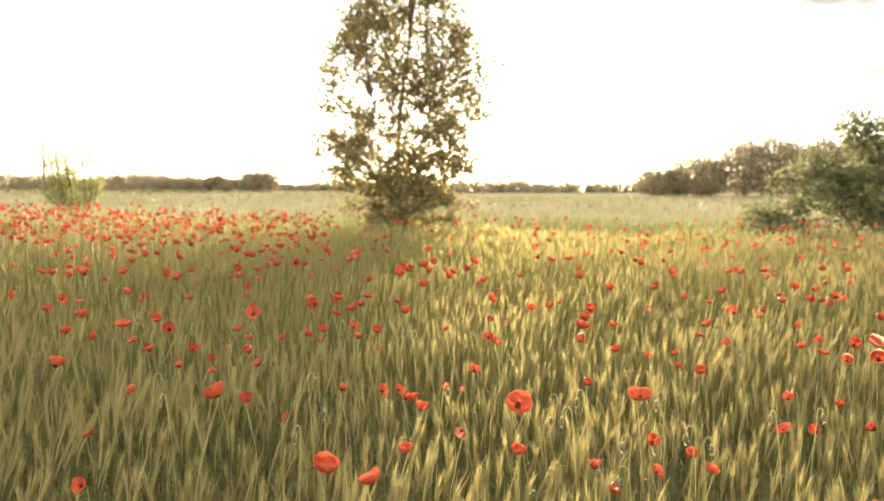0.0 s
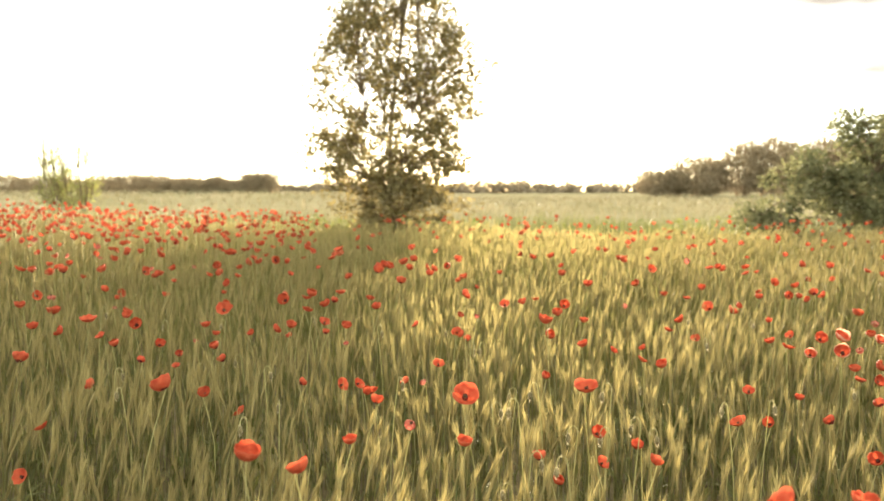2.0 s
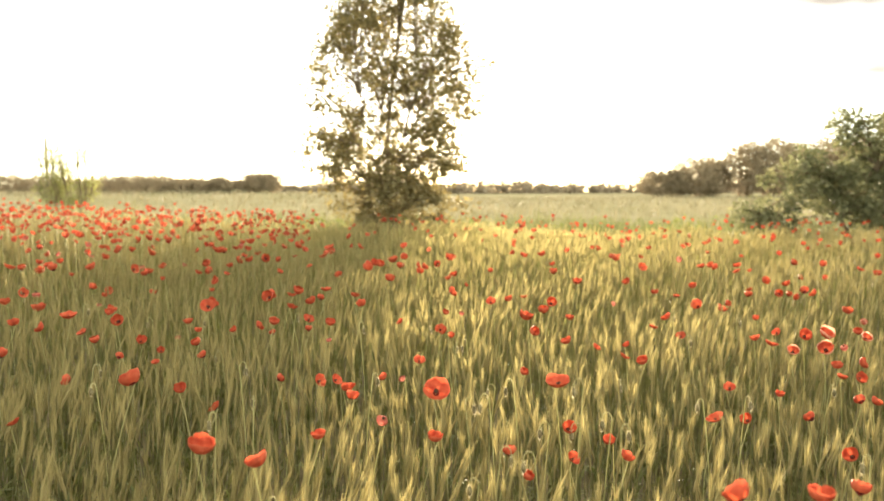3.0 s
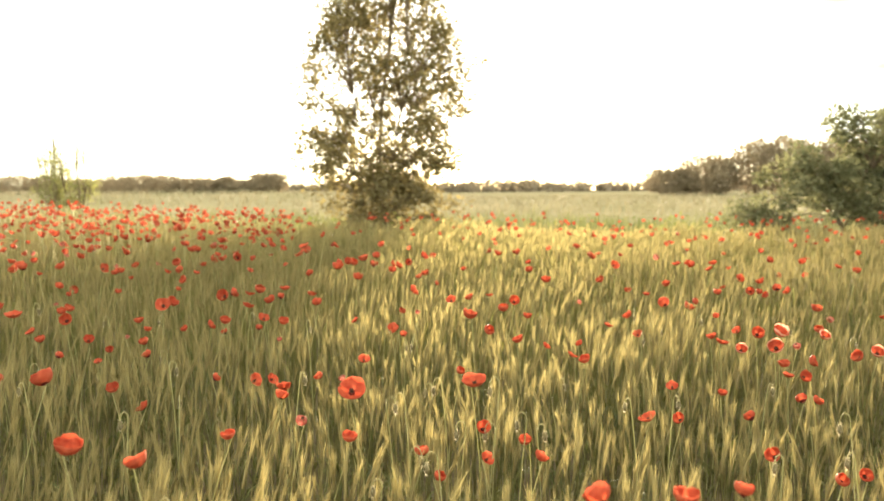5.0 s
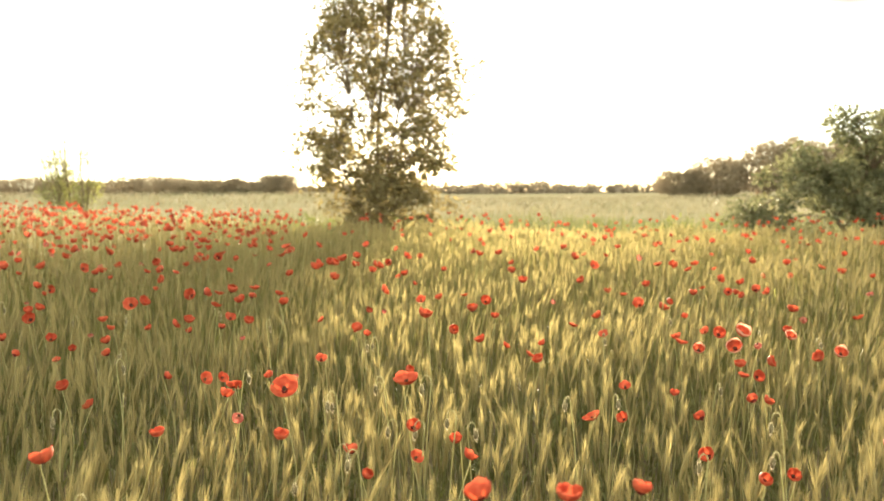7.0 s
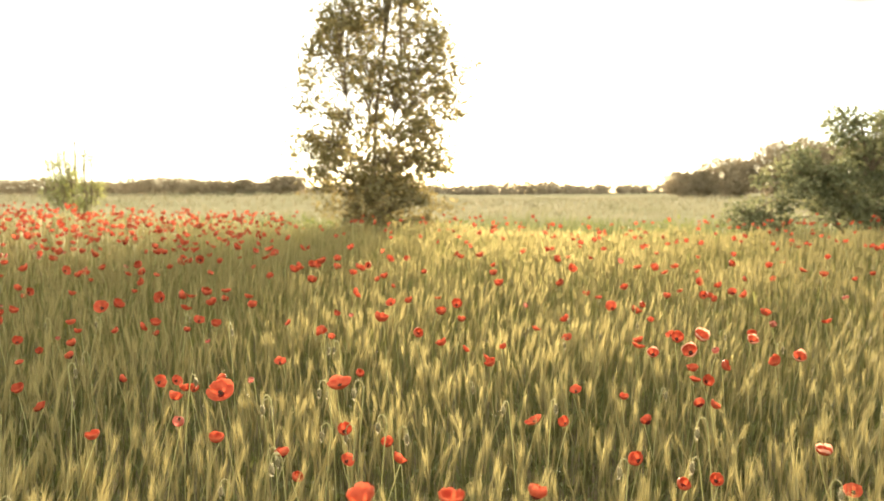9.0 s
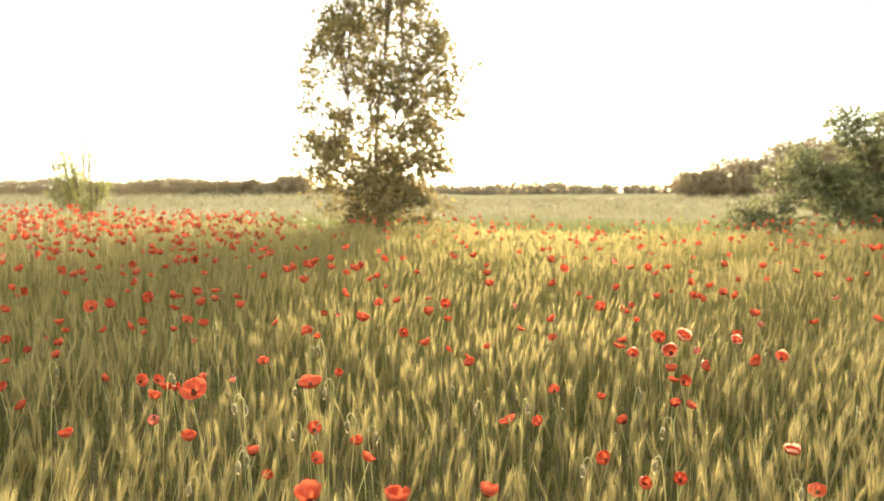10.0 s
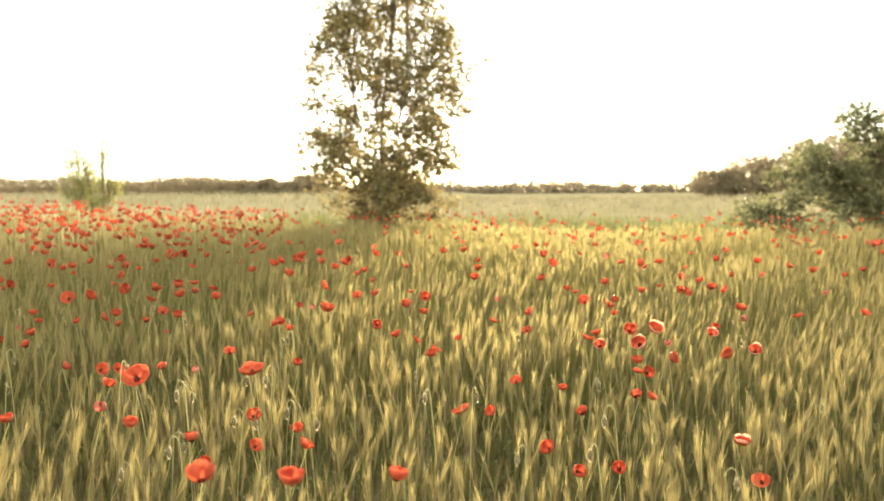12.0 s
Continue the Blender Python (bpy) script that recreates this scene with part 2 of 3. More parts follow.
gx, gy = spread_line(2500), spread_line(2500)
gxx, gyy = np.meshgrid(gx, gy)
soup = Soup()
n = len(gx)
idx = np.arange(n * n).reshape(n, n)
quads = np.stack((idx[:-1, :-1], idx[:-1, 1:], idx[1:, 1:], idx[1:, :-1]), -1).reshape(-1, 4)
soup.add(np.stack((gxx, gyy, lie(gxx, gyy)), -1).reshape(-1, 3), np.concatenate((quads[:, (0, 1, 2)], quads[:, (0, 2, 3)])))
ground = new("ground", soup.mesh("ground", [M_GROUND]))
tagged(ground, "flat farmland of straw-green meadow reaching the horizon", "ground", kind="structure")

# bare soil under the crop
fx, fy = np.meshgrid(np.linspace(-11, 11, 45), np.linspace(-4.2, 12.6, 35))
soup = Soup()
idx = np.arange(fx.size).reshape(fx.shape)
quads = np.stack((idx[:-1, :-1], idx[:-1, 1:], idx[1:, 1:], idx[1:, :-1]), -1).reshape(-1, 4)
soup.add(np.stack((fx, fy, lie(fx, fy) + 0.02), -1).reshape(-1, 3), np.concatenate((quads[:, (0, 1, 2)], quads[:, (0, 2, 3)])))
tagged(new("field_soil", soup.mesh("field_soil", [M_SOIL])), "brown tilled soil under the barley", "soil", kind="structure")

# ---- barley ----
FAR_EDGE = 12.7


def barley(rng, detail):
    """One plant 0.68 m high: stalk, blades, ear and awns. detail 2 is the fullest."""
    s = Soup()
    h = 0.62
    bow = rng.uniform(-0.04, 0.04, 2)
    tt = np.linspace(0, 1, (2, 3, 5)[detail])
    path = np.stack((bow[0] * tt ** 2, bow[1] * tt ** 2, h * tt), 1)
    if detail < 2:
        ribbon(s, path, np.linspace(0.007, 0.005, len(tt)), (1, 0, 0), 0)
    else:
        tube(s, path, np.linspace(0.0026, 0.0016, len(tt)), 3, 0)
    for i in range((2, 2, 4)[detail]):
        a = rng.uniform(0, 2 * math.pi)
        root = rng.uniform(0.15, 0.72) * h
        length = rng.uniform(0.13, 0.24)
        out = np.array((math.cos(a), math.sin(a), 0))
        u = np.linspace(0, 1, (2, 3, 5)[detail])
        line = np.array((bow[0] * (root / h) ** 2, bow[1] * (root / h) ** 2, root)) + out * (length * 0.6 * u ** 1.3)[:, None]
        line[:, 2] += length * (0.9 * u - rng.uniform(0.35, 1.0) * u ** 2)
        ribbon(s, line, 0.0085 * (1 - u ** 2 * 0.9) * (1.5 if detail == 0 else 1.0), (-math.sin(a), math.cos(a), 0), 1)
    top = path[-1]
    nod = rng.uniform(-0.22, 0.22, 2)
    L = rng.uniform(0.06, 0.085)
    rings = (2, 3, 7)[detail]
    u = np.linspace(0, 1, rings)
    ear = top + np.stack((nod[0] * L * u ** 1.4, nod[1] * L * u ** 1.4, L * u), 1)
    fat = (0.0055, 0.0050, 0.0042)[detail] * np.sin(math.pi * (0.12 + 0.8 * u)) ** 0.7
    if detail == 2:
        fat *= 1 + 0.18 * (np.arange(rings) % 2)
    tube(s, ear, fat, (3, 3, 5)[detail], 2)
    for i in range((11, 17, 28)[detail]):
        a = i * 2.4 + rng.uniform(0, 0.5)
        k = rng.uniform(0.02, 0.95)
        root = top + np.array((nod[0] * L * k ** 1.4, nod[1] * L * k ** 1.4, L * k))
        spread = rng.uniform(0.03, 0.17)
        length = rng.uniform(0.07, 0.12)
        way = np.array((math.cos(a) * spread + nod[0] * 1.3, math.sin(a) * spread + nod[1] * 1.3, 1.0))
        way /= np.linalg.norm(way)
        side = np.array((-math.sin(a), math.cos(a), 0)) * (0.0021, 0.0012, 0.0009)[detail]
        if detail == 2:
            midp = root + way * length * 0.55
            end = midp + (way + np.array((math.cos(a), math.sin(a), 0)) * 0.14) * length * 0.45
            s.add((root - side, root + side, midp + side * 0.8, midp - side * 0.8, end), ((0, 1, 2), (0, 2, 3), (3, 2, 4)), 3)
        else:
            s.add((root - side, root + side, root + way * length), ((0, 1, 2),), 3)
    return s.arrays()


rng = np.random.default_rng(11)
KINDS = [[barley(rng, d) for _ in range((6, 10, 16)[d])] for d in range(3)]


def sow(x0, x1, y0, y1, per_m2, rng, shape=lambda x, y: x > -99):
    count = int((x1 - x0) * (y1 - y0) * per_m2)
    x, y = rng.uniform(x0, x1, count), rng.uniform(y0, y1, count)
    keep = shape(x, y)
    return x[keep], y[keep]


def tillers(x, y):
    """How thickly the crop stands, from hand-wide gaps to full tufts."""
    return 0.66 + 0.20 * np.sin(21 * x + 6 * y + 2 * np.sin(3 * y)) * np.sin(15 * y - 8 * x + 2 * np.sin(4 * x)) + 0.16 * np.sin(6.3 * x + 1.1) * np.sin(4.7 * y - 2.2 * x)


def height_of(x, y, rng):
    patch = 0.032 * np.sin(1.7 * x + 0.6 * y) * np.sin(1.1 * y - 0.5 * x + 1) + 0.03 * np.sin(4.1 * x - 2.7 * y) + 0.03 * np.sin(19 * x + 4 * y) * np.sin(12 * y - 6 * x)
    return np.clip(rng.normal(0.85, 0.066, len(x)) + patch, 0.6, 1.08)


def lean_of(x, y, rng):
    lean = rng.normal(0, 0.07, (len(x), 2))
    lean[:, 0] += 0.07 + 0.06 * np.sin(0.9 * x + 1.3 * y)
    return lean


def barley_field(detail, beds):
    soup = Soup()
    for bed in beds:
        x, y = sow(*bed[:5], rng, *bed[5:])
        stand = rng.uniform(0, 1, len(x)) < tillers(x, y)
        x, y = x[stand], y[stand]
        stamp(soup, KINDS[detail], x, y, lie(x, y) - 0.01, height_of(x, y, rng), rng.uniform(0, 6.28, len(x)), lean_of(x, y, rng), rng)
    return soup


crop = new("barley_crop", barley_field(2, [(-3.2, 4.2, 1.0, 4.3, 365, lambda x, y: (np.abs(x - 0.55) < 1.0 + 0.62 * y) & ~((x > -0.75) & (x < 1.75) & (y > 1.30) & (y < 1.75)))]).mesh("barley_near", [M_STALK, M_BLADE, M_EAR, M_AWN]))
tagged(crop, "standing green-gold bearded barley filling the field", "barley", kind="stuff")
child("barley_stand", barley_field(1, [(-7, 7.5, 4.3, 8.2, 400, lambda x, y: np.abs(x - 0.3) < 1.4 + 0.62 * y)]).mesh("barley_mid", [M_STALK, M_BLADE, M_EAR, M_AWN]), crop, kind="stuff")
wavy_edge = lambda x, y: (np.abs(x) < 1.8 + 0.66 * y) & (y < FAR_EDGE + 0.25 * np.sin(x * 1.1) + 0.15 * np.sin(x * 3.7))
outside = lambda x, y: (np.abs(x - 0.5) > 1.0 + 0.62 * np.maximum(y, 0.2)) | (y < 1.0)
child("barley_stand", barley_field(0, [(-11, 11, 8.2, FAR_EDGE + 0.5, 330, wavy_edge), (-9, 9.5, -4, 8.2, 90, outside)]).mesh("barley_far", [M_STALK, M_BLADE, M_EAR, M_AWN]), crop, kind="stuff")

# ---- poppies ----
prng = np.random.default_rng(5)


def petal_mesh(name, kind, turn, half, seed):
    r = np.random.default_rng(seed)
    rows, cols = 6, 11
    levels = (0, 0.2, 0.44, 0.66, 0.78, 1.0) if kind == "rimmed" and not seed % 2 else (0, 0.2, 0.44, 0.70, 0.93, 1.0)
    inner = (0.82 if kind == "rimmed" else 0.93) if seed % 2 else 1.0
    v = []
    for i in range(rows):
        t = levels[i]
        for j in range(cols):
            u = -1 + 2 * j / (cols - 1)
            edge = inner * (1 - 0.20 * abs(u) ** 4 + 0.03 * math.sin(4 * u + seed) + r.uniform(-0.03, 0.03) * (i > 3))
            t2 = t * edge
            a = turn + u * half * (0.6 + 0.4 * t)
            wave = 0.05 * t ** 2 * math.sin(5 * u + 2.1 * seed) + 0.028 * t ** 2 * math.sin(17 * u + seed)
            if kind == "open":
                rad, up = 0.5 * t2 ** 0.85, 0.30 * t2 ** 2
            elif kind in ("bowl", "rimmed"):
                rad, up = 0.46 * math.sin(min(t2, 1) * 1.75), 0.52 * t2 ** 1.6
            elif kind == "cup":
                rad, up = 0.44 * math.sin(0.2 + 2.15 * t2), 0.62 * t2 ** 0.9
            else:
                rad, up = 0.34 * math.sin(2.4 * t2), 0.25 * t2 - 0.55 * t2 ** 2
            rad = max(rad, 0.02) * (1 + wave)
            v.append((rad * math.cos(a), rad * math.sin(a), up + wave * 0.8))
    f = []
    for i in range(rows - 1):
        for j in range(cols - 1):
            p = i * cols + j
            f += [(p, p + 1, p + cols + 1), (p, p + cols + 1, p + cols)]
    s = Soup()
    last = (rows - 2) * (cols - 1) * 2
    near_foot = 0 if kind == "wilted" else (cols - 1) * 2
    s.add(v, f, np.where(np.arange(len(f)) >= last, 1, np.where(np.arange(len(f)) < near_foot, 2, 0)))
    pale = kind == "wilted" or kind == "rimmed" and not seed % 2
    return s.mesh(name, [M_PINK if kind == "wilted" else M_PETAL, M_BACKLIT_RIM if pale else M_EDGE, M_BLOTCH])


HEADS = {}
for kind in ("open", "bowl", "cup", "wilted", "rimmed"):
    for form in range(3):
        base = 0.4 * form
        HEADS[kind, form] = [petal_mesh("petal", kind, base + q * math.pi / 2 + (0.08 if q % 2 else 0), radians(88 if q % 2 else 98) * (1.0 if kind != "wilted" else 0.6), q + 4 * form + 1) for q in range(4)]


def stem_mesh(seed):
    r = np.random.default_rng(seed)
    t = np.linspace(0, 1, 9)
    bend, twist = r.uniform(-0.06, 0.06, 2), r.uniform(-0.02, 0.02, 2)
    s = Soup()
    line = np.stack((bend[0] * np.sin(t * math.pi) + twist[0] * np.sin(t * 7), bend[1] * np.sin(t * math.pi) + twist[1] * np.sin(t * 6), t), 1)
    tube(s, line, np.linspace(0.0021, 0.0013, 9), 5)
    hairs(s, line[5:], 46, 0.0042, r)
    return s.mesh("stem", [M_STEM, M_HAIR])




def hairs(soup, pts, count, length, r, slot=1):
    """Short stiff hairs standing out from a line of points."""
    pts = np.asarray(pts, float)
    at = r.uniform(0, len(pts) - 1.001, count)
    k = at.astype(int)
    foot = pts[k] + (pts[k + 1] - pts[k]) * (at - k)[:, None]
    way = r.normal(size=(count, 3))
    way /= np.linalg.norm(way, axis=1)[:, None]
    side = np.cross(way, r.normal(size=(count, 3)))
    side *= 0.0005 / (np.linalg.norm(side, axis=1)[:, None] + 1e-9)
    v = np.stack((foot - side, foot + side, foot + way * (length * r.uniform(0.6, 1.2, count))[:, None]), 1).reshape(-1, 3)
    soup.add(v, np.arange(3 * count).reshape(-1, 3), slot)


STEMS = [stem_mesh(k) for k in range(5)]
s = Soup()
t = np.linspace(0, 1, 6)
tube(s, np.stack((0 * t, 0 * t, 0.02 + 0.10 * t), 1), (0.010, 0.024, 0.031, 0.031, 0.034, 0.006), 9)
CAPSULE = s.mesh("seed_capsule", [M_CAPSULE])
s = Soup()
for i in range(26):
    a, r0 = i * 2.4, 0.07 + 0.04 * ((i * 7) % 5) / 5
    tip = np.array((math.cos(a) * r0, math.sin(a) * r0, 0.12 + 0.02 * (i % 3)))
    side = np.array((-math.sin(a), math.cos(a), 0))
    s.add((side * 0.004, -side * 0.004, tip - side * 0.014, tip + side * 0.014, tip + np.array((0, 0, 0.03))), ((0, 1, 2), (0, 2, 3), (3, 2, 4)))
STAMENS = s.mesh("stamen_ring", [M_CAPSULE])

LABELS = {
    "open": "wide open scarlet poppy on a thin hairy stem among barley",
    "bowl": "scarlet poppy with bowl-shaped petals standing in barley",
    "rimmed": "red poppy with backlight glow painted pale along its petal edges",
    "cup": "half-closed red poppy on a thin stem in barley",
    "wilted": "wilting pinkish poppy with folded petals in barley",
}


def poppy(x, y, z, size, kind="bowl", tip=None, face=None):
    """A poppy whose head sits at (x, y, z), size metres across, tipped by tip degrees towards the heading face."""
    foot = float(lie(x, y))
    tip = prng.uniform(5, 70) if tip is None else tip
    face = prng.uniform(0, 360) if face is None else face
    root = tagged(empty_at("poppy", x, y, foot), LABELS[kind], "poppy", "poppies in the barley")
    turn = Matrix.Rotation(radians(face), 4, "Z") @ Matrix.Rotation(radians(tip), 4, "X") @ Matrix.Rotation(prng.uniform(0, 6.28), 4, "Z")
    neck = Vector((0, 0, max(z - foot, 0.3))) - turn @ Vector((0, 0, size * {"open": 0.13, "bowl": 0.26, "rimmed": 0.26, "cup": 0.3, "wilted": 0.0}[kind]))
    slant = Matrix.Identity(4)
    slant[0][2], slant[1][2], slant[2][2] = neck
    child("stem", STEMS[prng.integers(5)], root, slant)
    head = Matrix.Translation(neck) @ turn @ Matrix.Diagonal((size, size, size, 1))
    for me in HEADS[kind, int(prng.integers(3))]:
        child("petal", me, root, head)
    if kind != "cup":
        core = child("seed_capsule", CAPSULE, root, head)
        child("stamen_ring", STAMENS, core)
    return root


# heads placed one by one: x, y, height of the head, size across
CLOSE = ((1.066, 2.531, 0.658, 0.058), (1.477, 2.002, 0.662, 0.036), (1.835, 2.057, 0.615, 0.046),
         (0.541, 2.097, 0.757, 0.040), (0.549, 2.077, 0.681, 0.040), (0.650, 2.117, 0.716, 0.036), (0.686, 2.062, 0.692, 0.042),
         (1.314, 2.164, 0.660, 0.045), (1.370, 1.900, 0.686, 0.038), (-1.068, 2.378, 0.694, 0.044), (-0.883, 1.899, 0.711, 0.040))
NEARBY = ((-0.222, 2.80, 0.720, 0.050), (-0.165, 2.81, 0.722, 0.042), (-0.118, 2.777, 0.702, 0.050), (-0.146, 2.930, 0.665, 0.040),
          (1.245, 2.925, 0.662, 0.046), (1.160, 2.520, 0.660, 0.040), (-0.190, 3.914, 0.839, 0.052), (-0.922, 3.890, 0.831, 0.074),
          (0.524, 3.112, 0.898, 0.058), (0.248, 4.357, 0.840, 0.060),
          (2.092, 3.312, 0.689, 0.055), (-0.834, 3.407, 0.746, 0.048), (-0.757, 3.232, 0.726, 0.044), (-1.299, 3.254, 0.881, 0.068),
          (-1.180, 3.449, 0.832, 0.056), (1.648, 2.786, 0.652, 0.044), (1.694, 2.769, 0.651, 0.042), (-1.071, 2.733, 0.740, 0.044), (0.933, 3.249, 0.713, 0.046),
          (1.846, 3.166, 0.701, 0.048), (1.689, 3.002, 0.683, 0.044))
MIDDLE = ((1.804, 4.706, 0.697, 0.066), (-2.367, 5.361, 0.885, 0.07), (-1.413, 5.889, 0.961, 0.075), (-0.398, 4.179, 0.876, 0.056), (-2.50, 4.70, 0.82, 0.06),
          (-2.074, 4.407, 0.834, 0.056), (-1.587, 3.378, 0.835, 0.050), (-1.457, 3.338, 0.821, 0.050), (-1.336, 3.454, 0.780, 0.046), (-1.312, 3.687, 0.834, 0.044),
          (-1.918, 4.918, 0.809, 0.055), (-1.760, 4.767, 0.802, 0.055), (-1.795, 5.452, 0.840, 0.060), (-1.385, 5.528, 0.848, 0.060), (-0.631, 3.887, 0.878, 0.062),
          (-0.563, 4.117, 0.857, 0.052), (-0.530, 3.949, 0.819, 0.058), (-0.315, 5.576, 0.880, 0.065), (0.192, 3.650, 0.759, 0.050), (0.002, 3.832, 0.764, 0.040))
BEYOND = ((0.450, 4.223, 0.805, 0.055), (0.034, 5.723, 0.820, 0.060), (0.783, 5.971, 0.912, 0.060), (0.788, 4.412, 0.775, 0.060), (0.926, 6.073, 0.913, 0.062),
          (0.820, 3.971, 0.760, 0.045), (1.894, 5.563, 0.730, 0.060), (1.644, 5.599, 0.684, 0.055), (1.160, 3.698, 0.757, 0.045), (2.40, 5.60, 0.76, 0.062),
          (2.295, 5.113, 0.732, 0.062), (2.632, 5.378, 0.702, 0.062), (2.313, 5.911, 0.835, 0.065), (1.538, 3.294, 0.754, 0.055), (1.72, 3.40, 0.770, 0.056),
          (2.50, 5.50, 0.75, 0.060), (3.121, 6.319, 0.806, 0.062), (1.034, 5.098, 0.812, 0.062), (2.708, 4.296, 0.695, 0.058), (3.263, 6.041, 0.792, 0.062),
          (3.204, 4.680, 0.654, 0.056), (2.121, 5.368, 0.849, 0.056), (2.196, 3.912, 0.697, 0.050), (1.616, 3.677, 0.710, 0.048))
SCATTER = ((-2.120, 5.089, 0.868, 0.036), (-1.749, 4.683, 0.787, 0.036), (-1.821, 5.331, 0.877, 0.070), (-1.487, 4.734, 0.798, 0.046), (-1.585, 5.189, 0.829, 0.036),
           (-1.395, 5.311, 0.854, 0.046), (-1.223, 5.365, 0.841, 0.046), (-1.232, 5.130, 0.822, 0.060), (-1.213, 4.973, 0.781, 0.036), (-1.016, 4.289, 0.794, 0.066),
           (-0.750, 4.508, 0.814, 0.062), (-0.893, 5.459, 0.845, 0.046), (-1.447, 4.043, 0.797, 0.052), (-1.207, 3.280, 0.780, 0.046), (-1.057, 3.383, 0.759, 0.046),
           (-0.997, 2.999, 0.769, 0.036), (-0.909, 3.131, 0.718, 0.036), (-0.999, 3.449, 0.703, 0.036))
STRAGGLE = ((-0.674, 2.705, 0.717, 0.046), (-0.919, 3.577, 0.809, 0.046), (-0.853, 3.503, 0.782, 0.036), (-0.722, 3.586, 0.769, 0.036), (-0.621, 3.639, 0.776, 0.048),
            (-0.547, 3.602, 0.802, 0.050), (-0.565, 3.657, 0.744, 0.036), (-0.516, 2.551, 0.693, 0.046), (-0.364, 2.822, 0.725, 0.036), (-0.590, 4.443, 0.839, 0.066),
            (-0.477, 4.185, 0.817, 0.062), (-0.448, 4.316, 0.817, 0.046), (-0.434, 3.857, 0.772, 0.056), (-0.318, 3.746, 0.775, 0.050), (-0.383, 3.544, 0.780, 0.036),
            (-0.080, 2.562, 0.727, 0.046), (-0.135, 5.102, 0.836, 0.066), (0.231, 5.493, 0.797, 0.046))
OPEN_BED = ((-0.225, 3.979, 0.870, 0.046), (0.212, 3.513, 0.772, 0.040), (0.349, 5.367, 0.764, 0.036), (0.529, 5.776, 0.818, 0.046), (0.542, 4.224, 0.819, 0.046),
            (0.621, 3.736, 0.732, 0.055), (0.714, 4.149, 0.772, 0.062), (0.113, 3.188, 0.710, 0.050), (0.214, 3.939, 0.793, 0.036), (0.000, 2.800, 0.733, 0.036),
            (0.486, 2.779, 0.755, 0.036), (0.238, 3.640, 0.732, 0.036), (0.672, 4.781, 0.759, 0.046), (1.341, 4.159, 0.732, 0.055), (1.649, 5.084, 0.721, 0.046),
            (1.312, 3.790, 0.700, 0.046), (1.670, 4.726, 0.715, 0.070), (1.836, 4.700, 0.728, 0.046))
FRINGE = ((2.017, 4.870, 0.759, 0.055), (2.231, 5.431, 0.719, 0.046), (2.516, 5.251, 0.733, 0.065), (2.287, 4.940, 0.750, 0.046), (2.278, 4.800, 0.749, 0.046),
          (0.940, 2.974, 0.752, 0.046), (1.007, 3.553, 0.703, 0.036), (0.844, 3.379, 0.725, 0.036), (1.407, 2.873, 0.652, 0.036), (1.464, 2.757, 0.600, 0.046),
          (1.824, 3.958, 0.685, 0.046), (1.692, 3.054, 0.716, 0.046), (1.706, 2.902, 0.703, 0.046), (1.741, 4.010, 0.749, 0.036), (0.740, 3.519, 0.727, 0.050))
FADED = ((0.040, 2.263, 0.734, 0.050), (0.055, 2.961, 0.694, 0.040), (-1.504, 4.029, 0.825, 0.036), (-0.942, 3.498, 0.755, 0.036), (-0.297, 3.555, 0.731, 0.036), (0.293, 3.885, 0.798, 0.036), (1.178, 4.669, 0.736, 0.046), (1.866, 3.365, 0.728, 0.046))

poppy(0.193, 2.167, 0.838, 0.076, "open", 40, 8)
poppy(0.697, 1.29, 0.881, 0.050, "bowl", 48, 205)
poppy(0.842, 1.31, 0.871, 0.046, "bowl", 7, 30)
poppy(-0.227, 1.445, 0.913, 0.053, "bowl", 18, 60)
poppy(-0.156, 1.576, 0.843, 0.050, "bowl", 28, 250)
poppy(-0.622, 2.14, 0.878, 0.062, "bowl", 42, 235)
poppy(0.520, 2.156, 0.862, 0.070, "open", 14, -25)
poppy(0.190, 2.130, 0.722, 0.044, "bowl", 12, 40)
poppy(-0.108, 2.048, 0.753, 0.040, "bowl", 10, -30)
poppy(0.383, 2.063, 0.706, 0.042, "cup", 12, 200)
poppy(0.996, 1.485, 0.818, 0.042, "cup", 20, 120)
poppy(0.427, 2.032, 0.651, 0.036, "cup", 40, 60)
poppy(1.846, 2.263, 0.655, 0.050, "rimmed", 12, 20)
for spot in ((1.832, 3.449, 0.770, 0.070), (1.727, 3.225, 0.748, 0.066), (1.569, 3.158, 0.753, 0.050), (2.125, 3.690, 0.709, 0.056), (2.240, 3.450, 0.680, 0.060)):
    poppy(*spot, "rimmed", prng.uniform(38, 58), prng.uniform(-30, 30))
for spot in CLOSE:
    poppy(*spot, ("bowl", "open", "bowl", "open", "bowl", "cup")[prng.integers(6)], prng.uniform(10, 62), prng.uniform(-80, 120))
for bed in (NEARBY, MIDDLE, BEYOND, SCATTER, STRAGGLE, OPEN_BED, FRINGE):
    for spot in bed:
        poppy(*spot, ("bowl", "open", "bowl", "open", "bowl", "cup")[prng.integers(6)])
for spot in FADED:
    poppy(*spot, "wilted")

# the rest stand as they were sown: a dense drift to the back left, thinner elsewhere
set_heads = np.array([(p[0], p[1]) for bed in (CLOSE, NEARBY, MIDDLE, BEYOND, SCATTER, STRAGGLE, OPEN_BED, FRINGE, FADED) for p in bed])


def drift(x, y):
    """Poppies to the square metre."""
    left = step(5.2, 6.3, y) * step(0.0, 0.5, -0.16 * y - x + 0.4) * 23.0
    right = step(5.3, 6.3, y) * np.where(x > 0.8, 5.4, 3.4)
